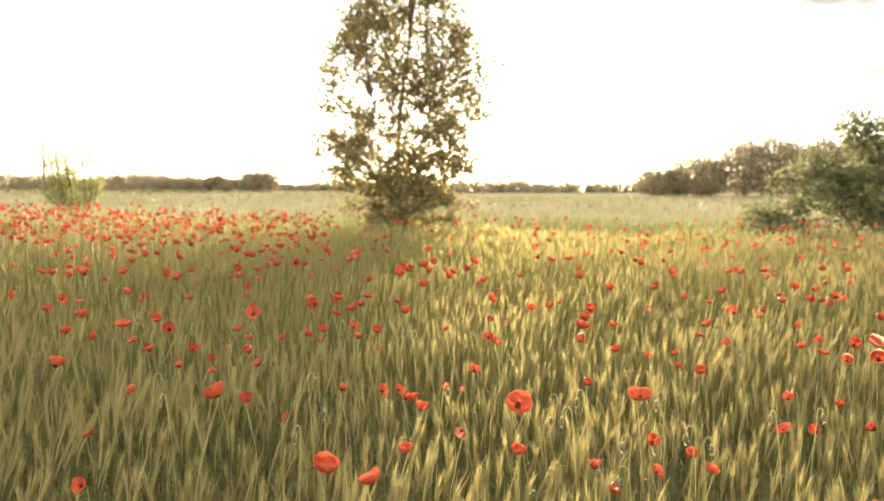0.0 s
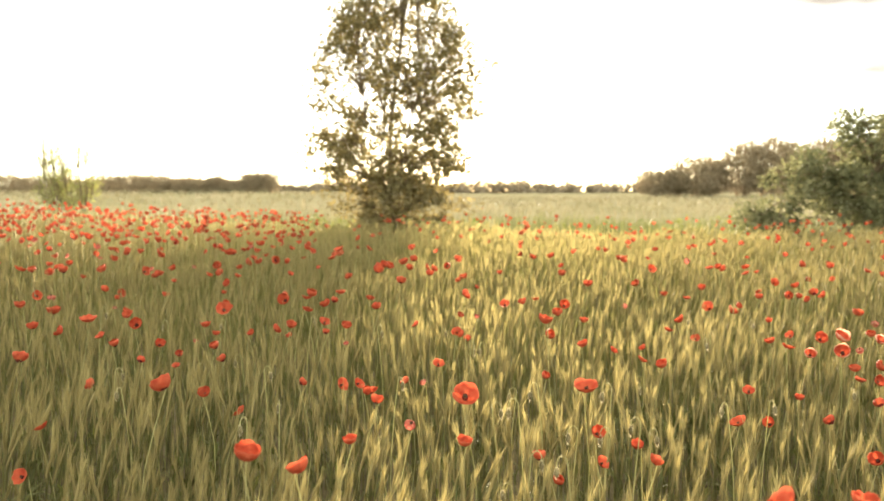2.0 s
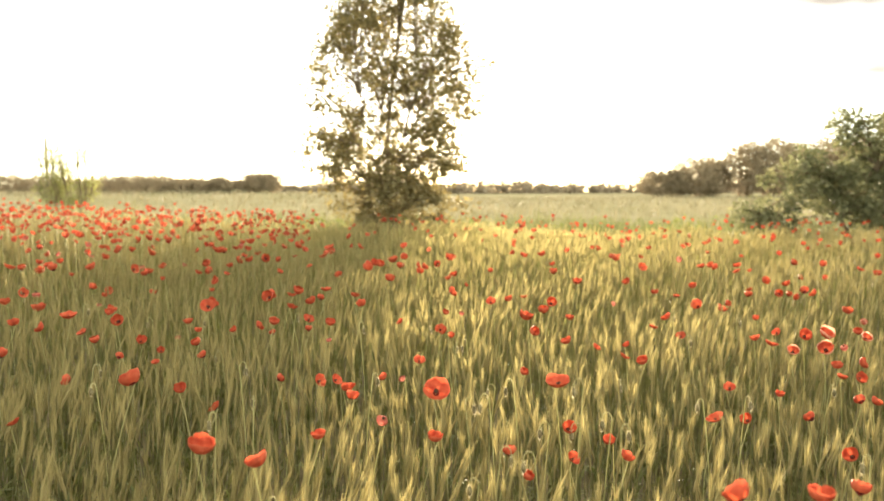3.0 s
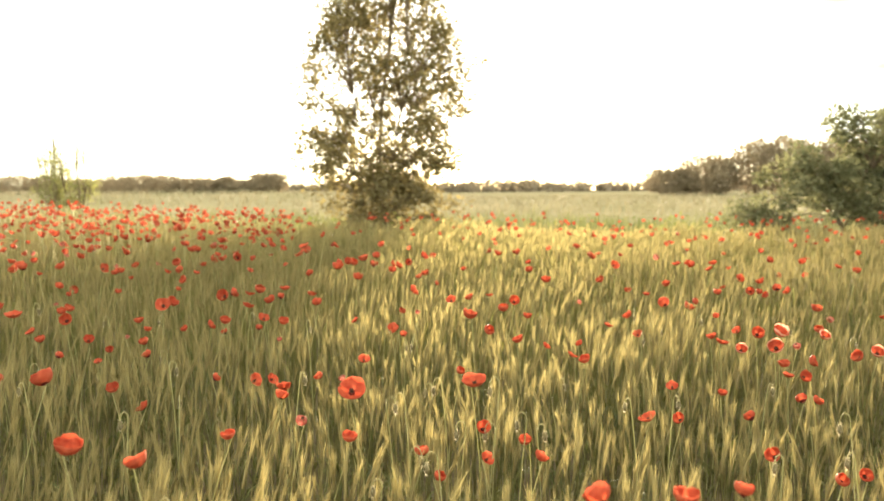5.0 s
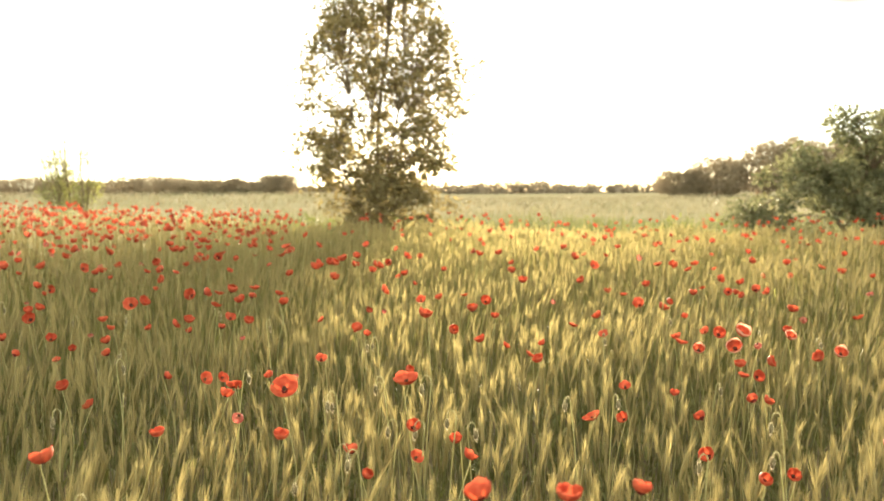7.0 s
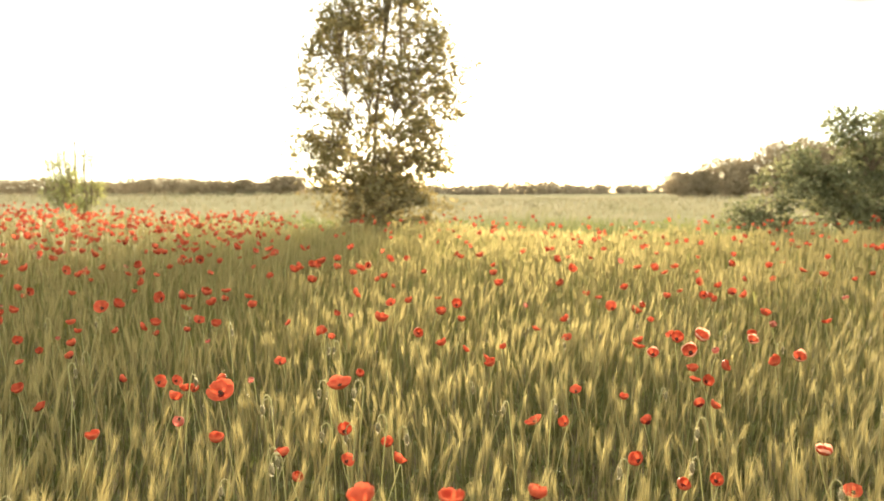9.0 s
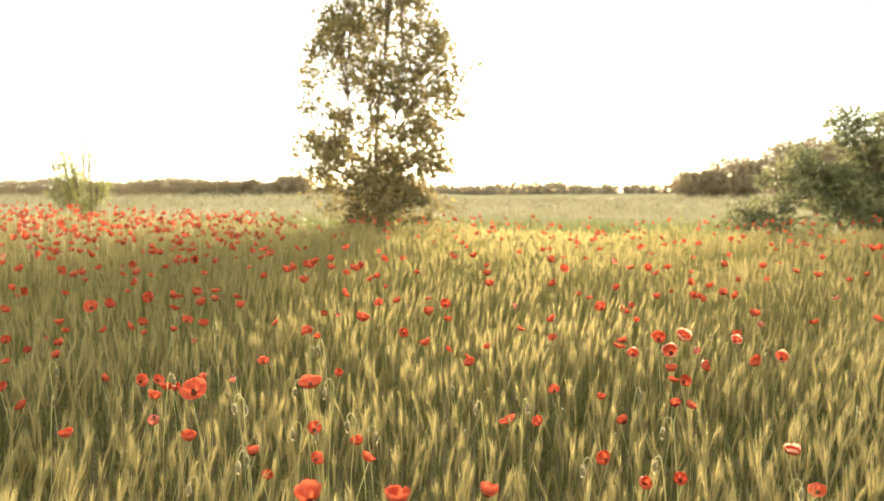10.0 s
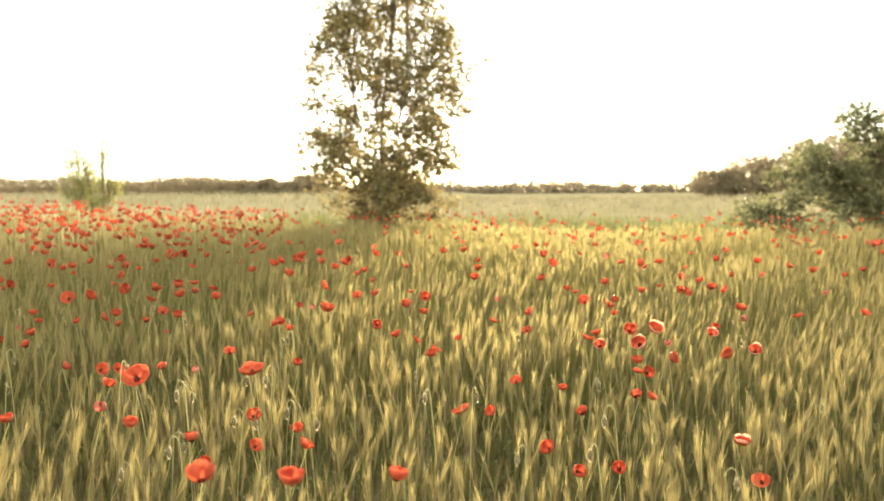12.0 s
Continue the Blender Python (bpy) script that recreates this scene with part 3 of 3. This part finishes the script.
    near = np.where(x < 0.2, 7.0, 2.4) * step(2.6, 4.5, y) * (1 - step(6, 7, y))
    near = np.where((y < 5.3) & (x > 0.5 - 0.54 * y) & (x < 0.5 + 0.42 * y), 0.0, near)     # set one by one above
    return np.maximum(left, right) + near


wx, wy = sow(-9.0, 9.0, 2.4, FAR_EDGE, 24, prng, lambda x, y: np.abs(x - 0.2) < 1.3 + 0.60 * y)
keep = prng.uniform(0, 24, len(wx)) < drift(wx, wy)
wx, wy = wx[keep], wy[keep]
far = Soup()


def far_poppy(x, y, z, size):
    foot = float(lie(x, y))
    a0, tip, face = prng.uniform(0, 6.28), prng.uniform(0.1, 1.25), prng.uniform(0, 6.28)
    turn = np.array((Matrix.Rotation(face, 3, "Z") @ Matrix.Rotation(tip, 3, "X")))
    tube(far, ((x, y, foot), (x + 0.01, y, (foot + z) / 2), (x, y, z)), (0.003, 0.0025, 0.002), 3, 1)
    tube(far, np.array((x, y, z - 0.2 * size)) + size * (np.array(((0, 0, 0.02), (0, 0, 0.12), (0, 0, 0.2))) @ turn.T), (0.04 * size, 0.09 * size, 0.05 * size), 4, 2)
    flare = prng.uniform(0.2, 0.62)
    for q in range(4):
        v = [(0, 0, 0)]
        for ring in (0.6, 1.0):
            for k in range(5):
                a = a0 + q * math.pi / 2 + (k - 2) * 0.56
                rim = 0.5 * prng.uniform(0.84, 1.06) * (ring if ring < 1 else 1.0 - 0.10 * abs(k - 2) / 2)
                v.append((0.92 * rim * math.cos(a), 0.92 * rim * math.sin(a), (flare + prng.uniform(-0.08, 0.08)) * ring ** 1.6))
        f = [(0, k, k + 1) for k in range(1, 5)] + [t for k in range(1, 5) for t in ((k, k + 5, k + 6), (k, k + 6, k + 1))]
        far.add(np.array((x, y, z - 0.2 * size)) + size * (np.array(v) @ turn.T), f, 0)


singles = 0
order = np.argsort(wy)
for x, y in zip(wx[order], wy[order]):
    if y < 5 and np.min(np.hypot(set_heads[:, 0] - x, set_heads[:, 1] - y)) < 0.18:
        continue
    z = float(lie(x, y)) + float(np.clip(prng.normal(0.76, 0.06), 0.64, 0.94))
    size = prng.uniform(0.046, 0.074)
    if singles < 132:
        poppy(x, y, z, size, ("bowl", "open", "cup", "bowl", "open", "bowl", "wilted")[prng.integers(7)])
        singles += 1
    else:
        far_poppy(x, y, z, size)
for x, y in ((5.96, 13.2), (6.1, 13.0), (6.05, 13.3), (6.9, 13.1), (7.4, 13.3), (5.8, 13.1)):
    far_poppy(x, y, 0.86, 0.075)
tagged(new("distant_poppies", far.mesh("distant_poppies", [M_FAR_PETAL, M_STEM, M_CAPSULE])), "drift of red poppies at the back of the barley", "poppy", kind="stuff")

# nodding buds
s = Soup()
t = np.linspace(0, 1, 7)
axis = np.stack((0 * t, 0 * t, -0.026 * t), 1)
tube(s, axis, (0.0018, 0.0044, 0.0058, 0.0062, 0.0056, 0.0038, 0.0008), 8)
hairs(s, axis, 200, 0.0092, np.random.default_rng(39))
BUD = s.mesh("bud", [M_BUD, M_HAIR])
HOOKS = []
for k in range(4):
    r = np.random.default_rng(40 + k)
    t = np.linspace(0, 1, 8)
    a = np.linspace(0.3, math.pi * r.uniform(0.9, 1.1), 7)
    R = r.uniform(0.008, 0.015)
    lower = np.stack((0.03 * np.sin(3 * t) * r.uniform(-1, 1), 0.02 * np.sin(2.5 * t), t * 0.70), 1)
    hook = lower[-1] + np.stack((R - R * np.cos(a), 0 * a, R * np.sin(a) * 1.5), 1)
    s = Soup()
    pts = np.concatenate((lower, hook))
    tube(s, pts, np.linspace(0.0019, 0.0013, len(pts)), 5)
    hairs(s, pts[4:], 110, 0.0042, r)
    HOOKS.append((s.mesh("stem", [M_STEM, M_HAIR]), pts[-1]))


def poppy_bud(x, y, z, face):
    foot = float(lie(x, y))
    root = tagged(empty_at("poppy_bud", x, y, foot), "grey-green hairy poppy bud nodding on a hooked stem", "poppy bud", "poppy buds")
    root.rotation_euler = (0, 0, radians(face))
    k = int(prng.integers(4))
    tall = max(z - foot, 0.4) / 0.72
    child("stem", HOOKS[k][0], root, Matrix.Diagonal((1, 1, tall, 1)))
    e = HOOKS[k][1]
    child("bud", BUD, root, Matrix.Translation((e[0], e[1], e[2] * tall)))


for x, y, z, face in ((0.59, 2.157, 0.880, 180), (0.50, 2.158, 0.762, 180), (0.575, 2.10, 0.775, 180), (0.425, 1.885, 0.766, 180), (0.36, 2.0, 0.735, 0), (0.30, 1.90, 0.70, 180),
                      (0.335, 2.162, 0.835, 170), (0.27, 2.283, 0.79, 0), (0.98, 2.40, 0.768, 170), (1.475, 2.102, 0.795, 180), (1.412, 1.948, 0.75, 180), (1.69, 1.85, 0.715, 0),
                      (0.66, 2.10, 0.80, 160), (0.68, 2.10, 0.765, 10), (0.00, 2.50, 0.82, 30), (0.42, 2.5, 0.80, 200), (-0.45, 2.6, 0.83, 20), (1.25, 1.95, 0.74, 190)):
    poppy_bud(x, y, z, face)
for i in range(26):
    y = prng.uniform(1.7, 4.6)
    x = prng.uniform(-0.5 * y, 0.5 * y + 1.0)
    poppy_bud(x, y, float(lie(x, y)) + prng.uniform(0.68, 0.82), prng.uniform(0, 360))

# ---- trees ----


def crown_tree(name, x, y, clumps, trunks, leaf, per_clump, leaf_mat, label, category, seed, twig=0.012, gaps=(), droop=0.3):
    """Stems and limbs that reach into clumps of small leaves. clumps: (x, y, z, radius) about the foot."""
    r = np.random.default_rng(seed)
    foot = float(lie(x, y))
    root = tagged(empty_at(name, x, y, foot), label, category)
    wood, green = Soup(), Soup()
    tops = []
    trunk = None
    for (bx, by), (tx, ty, tz), thick in trunks:
        t = np.linspace(0, 1, 9)
        wob = 0.03 * tz
        line = np.stack((bx + (tx - bx) * t + wob * np.sin(5 * t + seed), by + (ty - by) * t + wob * np.sin(4 * t + 2), -0.05 + (tz + 0.05) * t), 1)
        stick = Soup()
        tube(stick, line, thick * (1.02 - t) ** 0.8 + 0.004, 7)
        if trunk is None:
            trunk = child("trunk", stick.mesh("trunk", [M_BARK]), root)
        else:
            child("limb", stick.mesh("limb", [M_BARK]), trunk)
        tops.append(line)
    for cx, cy, cz, cr in clumps:
        line = min(tops, key=lambda l: np.min(np.hypot(l[:, 0] - cx, l[:, 1] - cy) + np.abs(l[:, 2] - cz * 0.75)))
        k = int(np.argmin(np.hypot(line[:, 0] - cx, line[:, 1] - cy) * 0.6 + np.abs(line[:, 2] - cz * 0.78)))
        a, c = line[k], np.array((cx, cy, cz))
        t = np.linspace(0, 1, 6)[:, None]
        limb = a + (c - a) * t + np.array((0, 0, 0.12 * np.linalg.norm(c - a))) * np.sin(t * math.pi)
        tube(wood, limb, np.linspace(twig * 1.6, twig * 0.5, 6), 4)
        for j in range(3):
            end = c + r.normal(size=3) * cr * 0.6
            tube(wood, (limb[3], (limb[4] + end) / 2, end), (twig * 0.6, twig * 0.4, twig * 0.2), 3)
        p = r.normal(size=(per_clump, 3))
        p *= (r.uniform(0, 1, per_clump) ** 0.45 / (np.linalg.norm(p, axis=1) + 1e-9))[:, None]
        p = c + p * cr * np.array((1.0, 1.0, 0.85))
        for hx, hz, hr in gaps:
            p = p[np.hypot(p[:, 0] - hx, p[:, 2] - hz) > hr * r.uniform(0.7, 1.1, len(p))]
        leaves(green, p, leaf, r, droop)
    child("branchwork", wood.mesh("branchwork", [M_BARK]), trunk, kind="stuff")
    child("crown", green.mesh("crown", [leaf_mat], False), root, kind="stuff")
    return root


# the young tree at the edge of the field
TX, TY = -0.62, 13.7
rt = np.random.default_rng(21)
Z_AT = (0.75, 1.11, 1.39, 1.76, 2.22, 2.69, 3.25, 3.62, 4.36, 5.0, 5.6)
LEFT = (-1.62, -1.80, -1.95, -2.12, -2.10, -1.98, -2.02, -1.97, -1.72, -1.35, -0.85)
RIGHT = (0.26, 0.40, 0.50, 0.58, 0.62, 0.70, 0.83, 0.73, 0.34, 0.04, -0.40)
clumps = []
while len(clumps) < 275:
    z = rt.uniform(0.65, 5.5)
    a, b = np.interp(z, Z_AT, LEFT) - TX, np.interp(z, Z_AT, RIGHT) - TX
    mid, half = (a + b) / 2, (b - a) / 2
    u, w = rt.uniform(-1, 1), rt.uniform(-1, 1)
    if u * u + w * w > 1.3 or rt.uniform(0, 1.25) > half:
        continue
    cr = rt.uniform(0.18, 0.34)
    clumps.append((mid + u * max(half - cr * 0.30, 0.05), w * max(half - cr * 0.6, 0.05) * 0.8, z - 0.1, cr))
for i in range(18):        # the close lower crown
    z = rt.uniform(1.25, 2.4)
    a, b = np.interp(z, Z_AT, LEFT) - TX, np.interp(z, Z_AT, RIGHT) - TX
    clumps.append((rt.uniform(a + 0.15, b - 0.15), rt.uniform(-0.8, 0.8), z, rt.uniform(0.16, 0.28)))
for i in range(6):         # the thick skirt round the foot
    clumps.append((rt.normal(-0.1, 0.55), rt.uniform(-0.6, 0.6), rt.uniform(0.5, 1.8), rt.uniform(0.2, 0.3)))
for i in range(6):
    clumps.append((rt.uniform(-0.45, 0.6), rt.uniform(-0.6, 0.6), rt.uniform(0.6, 1.9), rt.uniform(0.2, 0.32)))
crown_tree("field_tree", TX, TY, clumps,
           [((0, 0), (0.02, 0.05, 4.9), 0.045), ((0.12, 0.05), (0.55, 0.1, 3.9), 0.011), ((-0.15, 0.0), (-0.75, -0.1, 3.6), 0.008), ((0.05, -0.1), (0.25, -0.4, 3.2), 0.008), ((-0.05, 0.12), (-0.35, 0.5, 4.0), 0.010)],
           0.104, 62, M_LEAF, "slender young leafy tree at the edge of the barley", "tree", 3, 0.007,
           gaps=((-0.54, 2.90, 0.16), (0.24, 2.30, 0.15), (-0.36, 1.82, 0.11), (0.53, 3.05, 0.11), (-0.95, 2.35, 0.10), (0.75, 2.55, 0.10), (-0.1, 3.5, 0.10)))

# the dense bush
rb = np.random.default_rng(8)
BX, BY = 8.0, 14.3
clumps = []
for cx, cz, w, h, count in ((-1.4, 1.3, 0.70, 0.55, 20), (-0.7, 1.35, 0.75, 0.68, 28), (0.2, 1.55, 0.8, 0.85, 42), (1.2, 1.6, 0.9, 1.05, 42), (2.2, 1.5, 0.9, 1.05, 32), (2.9, 1.2, 0.7, 0.8, 14), (-2.15, 0.72, 0.50, 0.24, 7), (-2.4, 0.72, 0.42, 0.2, 6), (0.1, 2.15, 0.5, 0.38, 16),
                            (-0.75, 2.3, 0.12, 0.28, 6), (0.35, 2.55, 0.35, 0.32, 10), (-0.9, 0.7, 0.9, 0.3, 12), (0.5, 0.65, 0.9, 0.35, 13), (1.8, 0.65, 1.0, 0.35, 15)):
    for i in range(count):
        a, e = rb.uniform(0, 6.28), rb.uniform(0, 1) ** 0.5
        clumps.append((cx + w * e * math.cos(a), rb.uniform(-0.9, 0.9), cz + h * e * math.sin(a), rb.uniform(0.2, 0.36)))
crown_tree("hedge_bush", BX, BY, clumps,
           [((-0.4, 0), (-1.6, 0, 1.5), 0.05), ((0, 0.1), (-0.7, 0.0, 2.5), 0.05), ((0.3, 0), (0.5, 0.1, 2.4), 0.06), ((0.6, 0), (1.9, 0.1, 2.2), 0.05), ((-0.8, 0.1), (-2.4, -0.1, 0.8), 0.03)],
           0.10, 140, M_BUSH, "dense dark green bush beside the meadow", "bush", 4, 0.010,
           gaps=((-1.60, 0.76, 0.22), (-1.15, 0.70, 0.18)))

# the thin shrub
rs = np.random.default_rng(15)
clumps = []
for i in range(95):        # the leafy lower part
    a, e = rs.uniform(0, 6.28), rs.uniform(0, 1) ** 0.5
    clumps.append((0.66 * e * math.cos(a), rs.uniform(-0.45, 0.45), 1.25 + 0.55 * e * math.sin(a), rs.uniform(0.13, 0.23)))
for i in range(20):
    clumps.append((rs.uniform(-0.3, 0.3), rs.uniform(-0.3, 0.3), rs.uniform(0.3, 0.9), rs.uniform(0.15, 0.25)))
canes = [((0, 0), (0.06, 0, 2.55), 0.014)]
for i in range(26):        # bare twigs reaching out above it
    a = rs.uniform(-1.0, 1.0)
    canes.append(((a * 0.35, rs.uniform(-0.1, 0.1)), (a * 0.85, rs.uniform(-0.35, 0.35), 2.5 - 0.5 * abs(a) + rs.uniform(-0.35, 0.15)), 0.014))
    clumps.append((a * 0.75, 0.0, 1.75 + rs.uniform(0.0, 0.5), rs.uniform(0.2, 0.34)))
crown_tree("shrub", -9.38, 20.9, clumps, canes, 0.066, 34, M_SHRUB, "small bright green shrub with bare twiggy top", "shrub", 6, 0.006)


def far_tree(x, y, height, width, label, category, seed, name="tree", count=4000):
    """A broad tree seen far off: trunk and forked limbs under a lumpy crown of separate leaves."""
    r = np.random.default_rng(seed)
    root = tagged(empty_at(name, x, y, float(lie(x, y))), label, category)
    wood, green = Soup(), Soup()
    tube(wood, ((0, 0, -0.2), (0.1, 0, height * 0.3), (0.3, 0.2, height * 0.8)), (height * 0.03, height * 0.022, height * 0.006), 7)
    for k in range(5):
        a = k * 1.26 + r.uniform(0, 0.6)
        end = np.array((math.cos(a) * width * 0.33, math.sin(a) * width * 0.33, height * r.uniform(0.5, 0.8)))
        tube(wood, ((0.1, 0, height * 0.25), end * 0.5 + np.array((0, 0, height * 0.12)), end), (height * 0.014, height * 0.009, height * 0.003), 5)
    p = r.normal(size=(count, 3))
    p /= np.linalg.norm(p, axis=1)[:, None]
    q = r.uniform(0, 6.28, 6)
    lump = 1 + 0.10 * np.sin(4 * p[:, 0] + q[0]) * np.sin(5 * p[:, 2] + q[1]) + 0.10 * np.sin(9 * p[:, 0] + q[2]) * np.sin(8 * p[:, 2] + q[3]) + 0.06 * np.sin(17 * p[:, 0] + q[4]) * np.sin(15 * p[:, 1] + q[5])
    p *= (lump * r.uniform(0, 1, count) ** 0.36)[:, None]
    p[:, 2] = np.sign(p[:, 2]) * np.abs(p[:, 2]) ** 0.85
    p = p * np.array((width * 0.5, width * 0.5, height * 0.5)) + np.array((0, 0, height * 0.51))
    leaves(green, p, 0.030 * height + 0.29, r, 0.1, 0.75, plain=True)
    child("trunk", wood.mesh("trunk", [M_BARK]), root)
    # crown colour carries the painted haze
    child("crown", green.mesh("crown", [M_HAZED_WOOD], False), root, kind="stuff")
    return root


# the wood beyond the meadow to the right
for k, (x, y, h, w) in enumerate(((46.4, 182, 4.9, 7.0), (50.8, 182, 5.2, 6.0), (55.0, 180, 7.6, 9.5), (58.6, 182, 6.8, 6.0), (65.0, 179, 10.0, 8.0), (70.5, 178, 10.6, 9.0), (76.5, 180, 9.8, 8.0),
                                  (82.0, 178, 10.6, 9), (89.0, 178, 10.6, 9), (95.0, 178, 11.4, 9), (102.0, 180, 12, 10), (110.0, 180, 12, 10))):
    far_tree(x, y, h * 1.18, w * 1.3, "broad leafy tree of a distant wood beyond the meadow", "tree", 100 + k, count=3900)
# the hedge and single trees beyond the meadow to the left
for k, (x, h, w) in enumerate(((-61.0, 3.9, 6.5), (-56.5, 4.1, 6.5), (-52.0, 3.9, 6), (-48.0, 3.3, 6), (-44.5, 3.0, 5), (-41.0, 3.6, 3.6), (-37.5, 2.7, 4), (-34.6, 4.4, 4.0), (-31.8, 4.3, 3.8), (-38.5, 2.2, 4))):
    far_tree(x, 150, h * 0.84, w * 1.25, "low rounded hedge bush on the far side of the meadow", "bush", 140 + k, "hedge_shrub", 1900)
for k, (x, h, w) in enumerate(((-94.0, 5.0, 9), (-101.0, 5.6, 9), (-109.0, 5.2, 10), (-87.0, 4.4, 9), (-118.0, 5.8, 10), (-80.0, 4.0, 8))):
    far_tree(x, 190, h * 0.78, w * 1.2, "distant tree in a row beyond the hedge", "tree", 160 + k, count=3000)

# low woods at the skyline, their pale leaf colour holding painted haze
rw = np.random.default_rng(77)
soup = Soup()
for x in np.arange(-420, 420, 3.0):
    y = 520 + rw.uniform(-25, 25)
    h = 7.0 + 2.6 * math.sin(x * 0.05) * math.sin(x * 0.021 + 1) + rw.uniform(-0.6, 0.8)
    p = rw.normal(size=(155, 3)) * np.array((2.4, 2.0, h * 0.27)) + np.array((x, y, h * 0.36))
    p[:, 2] = np.abs(p[:, 2]) + float(lie(x, y))
    leaves(soup, p, 1.9, rw, 0.1, 0.75, plain=True)
tagged(new("far_woods", soup.mesh("far_woods", [M_HAZED_HORIZON], False)), "low line of woods along the horizon", "woods", kind="stuff")

# a pole far off
root = tagged(empty_at("utility_pole", -72.3, 150, float(lie(-72.3, 150))), "thin weathered utility pole far across the meadow", "pole")
s = Soup()
tube(s, ((0, 0, -0.3), (0, 0, 5.4), (0, 0, 10.2)), (0.26, 0.23, 0.19), 8)
child("post", s.mesh("post", [M_POLE]), root)
s = Soup()
tube(s, ((-0.7, 0, 9.7), (0.7, 0, 9.7)), (0.06, 0.06), 4)
arm = child("crossarm", s.mesh("crossarm", [M_POLE]), root)
for x in (-0.6, 0.6):
    s = Soup()
    tube(s, ((x, 0, 9.75), (x, 0, 9.85), (x, 0, 10.0)), (0.05, 0.07, 0.04), 6)
    child("insulator", s.mesh("insulator", [M_POLE]), arm)

# ---- grass ----
rg = np.random.default_rng(31)


def tuft(r, blades):
    s = Soup()
    for i in range(blades):
        a, o = r.uniform(0, 6.28), r.uniform(0.0, 0.10, 2)
        out = np.array((math.cos(a), math.sin(a), 0))
        u = np.linspace(0, 1, 3)
        h = r.uniform(0.6, 1.0)
        line = np.array((o[0], o[1], 0)) + out * (0.35 * u ** 1.8 * r.uniform(0.3, 1))[:, None]
        line[:, 2] += h * u
        ribbon(s, line, (0.03, 0.022, 0.003), (-math.sin(a), math.cos(a), 0))
    return s.arrays()


TUFTS = [tuft(rg, 7) for _ in range(6)]
BROAD = [(v * np.array((3.0, 3.0, 0.7)), f, m) for v, f, m in (tuft(rg, 5) for _ in range(5))]
meadow, verge = Soup(), Soup()
for y0, y1, per, low, high in ((FAR_EDGE - 0.2, 17, 15, 0.45, 0.80), (17, 30, 7, 0.30, 0.62), (30, 62, 1.7, 0.32, 0.64), (62, 175, 0.25, 0.6, 1.1)):
    gxs, gys = sow(-0.72 * y1, 0.72 * y1, y0, y1, per, rg, lambda x, y: np.abs(x) < 3 + 0.66 * y)
    size = rg.uniform(low, high, len(gxs)) * (1 + 0.25 * np.sin(gxs * 0.7) * np.sin(gys * 0.5))
    stamp(verge if y1 < 31 else meadow, TUFTS if y1 < 70 else BROAD, gxs, gys, lie(gxs, gys) - 0.01, size, rg.uniform(0, 6.28, len(gxs)), rg.normal(0.05, 0.15, (len(gxs), 2)), rg)
tagged(new("verge_grass", verge.mesh("verge_grass", [M_VERGE], False)), "tall green grass along the back edge of the barley", "grass", kind="stuff")
tagged(new("meadow_grass", meadow.mesh("meadow_grass", [M_GRASS], False)), "pale straw-coloured meadow grass", "grass", kind="stuff")

# leafy weeds in the verge
weeds = Soup()
for i in range(95):
    wx0 = rg.uniform(2.2, 5.6) if i < 60 else rg.uniform(-2.4, 1.2)
    wy0 = rg.uniform(13.2, 15.6)
    tall0 = rg.uniform(0.35, 0.78)
    p = rg.normal(size=(46, 3)) * np.array((0.17, 0.17, 0.2)) + np.array((0, 0, 0.55))
    p[:, 2] = np.clip(p[:, 2], 0.06, 1.1) * tall0
    leaves(weeds, p + np.array((wx0, wy0, float(lie(wx0, wy0)))), 0.10, rg, 0.0, 0.5)
    for k in range(3):
        e = rg.normal(0, 0.12, 2)
        base = np.array((wx0, wy0, float(lie(wx0, wy0)) - 0.02))
        tube(weeds, (base, base + np.array((e[0] * 0.5, e[1] * 0.5, tall0 * 0.5)), base + np.array((e[0], e[1], tall0 * 0.95))), (0.006, 0.005, 0.002), 3)
tagged(new("verge_weeds", weeds.mesh("verge_weeds", [M_WEED], False)), "leafy green weeds along the back edge of the barley", "weeds", kind="stuff")

# ---- the barley plants nearest the path, one by one ----
NEAR_BED = (-0.75, 1.75, 1.30, 1.75)
slots = [M_STALK, M_BLADE, M_EAR, M_AWN]
plants = []
for v, f, m in KINDS[2]:
    pair = []
    for title, pick in (("barley_plant", m < 2), ("ear", m >= 2)):
        used = np.unique(f[pick])
        remap = np.zeros(len(v), int)
        remap[used] = np.arange(len(used))
        s = Soup()
        s.add(v[used], remap[f[pick]], m[pick])
        pair.append(s.mesh(title, slots))
    plants.append(pair)
bx, by = sow(*NEAR_BED, 430, rng)
stand = rng.uniform(0, 1, len(bx)) < tillers(bx, by)
bx, by = bx[stand], by[stand]
tall, turns, tips = height_of(bx, by, rng), rng.uniform(0, 6.28, len(bx)), lean_of(bx, by, rng)
for k in range(len(bx)):
    m = Matrix.Translation((bx[k], by[k], float(lie(bx[k], by[k])) - 0.01)) @ Matrix.Rotation(tips[k, 0] * 0.8, 4, "Y") @ Matrix.Rotation(-tips[k, 1] * 0.8, 4, "X") @ Matrix.Rotation(turns[k], 4, "Z")
    green_part, ear_part = plants[int(rng.integers(len(plants)))]
    child("ear", ear_part, child("barley_plant", green_part, crop, m @ Matrix.Scale(tall[k], 4)))
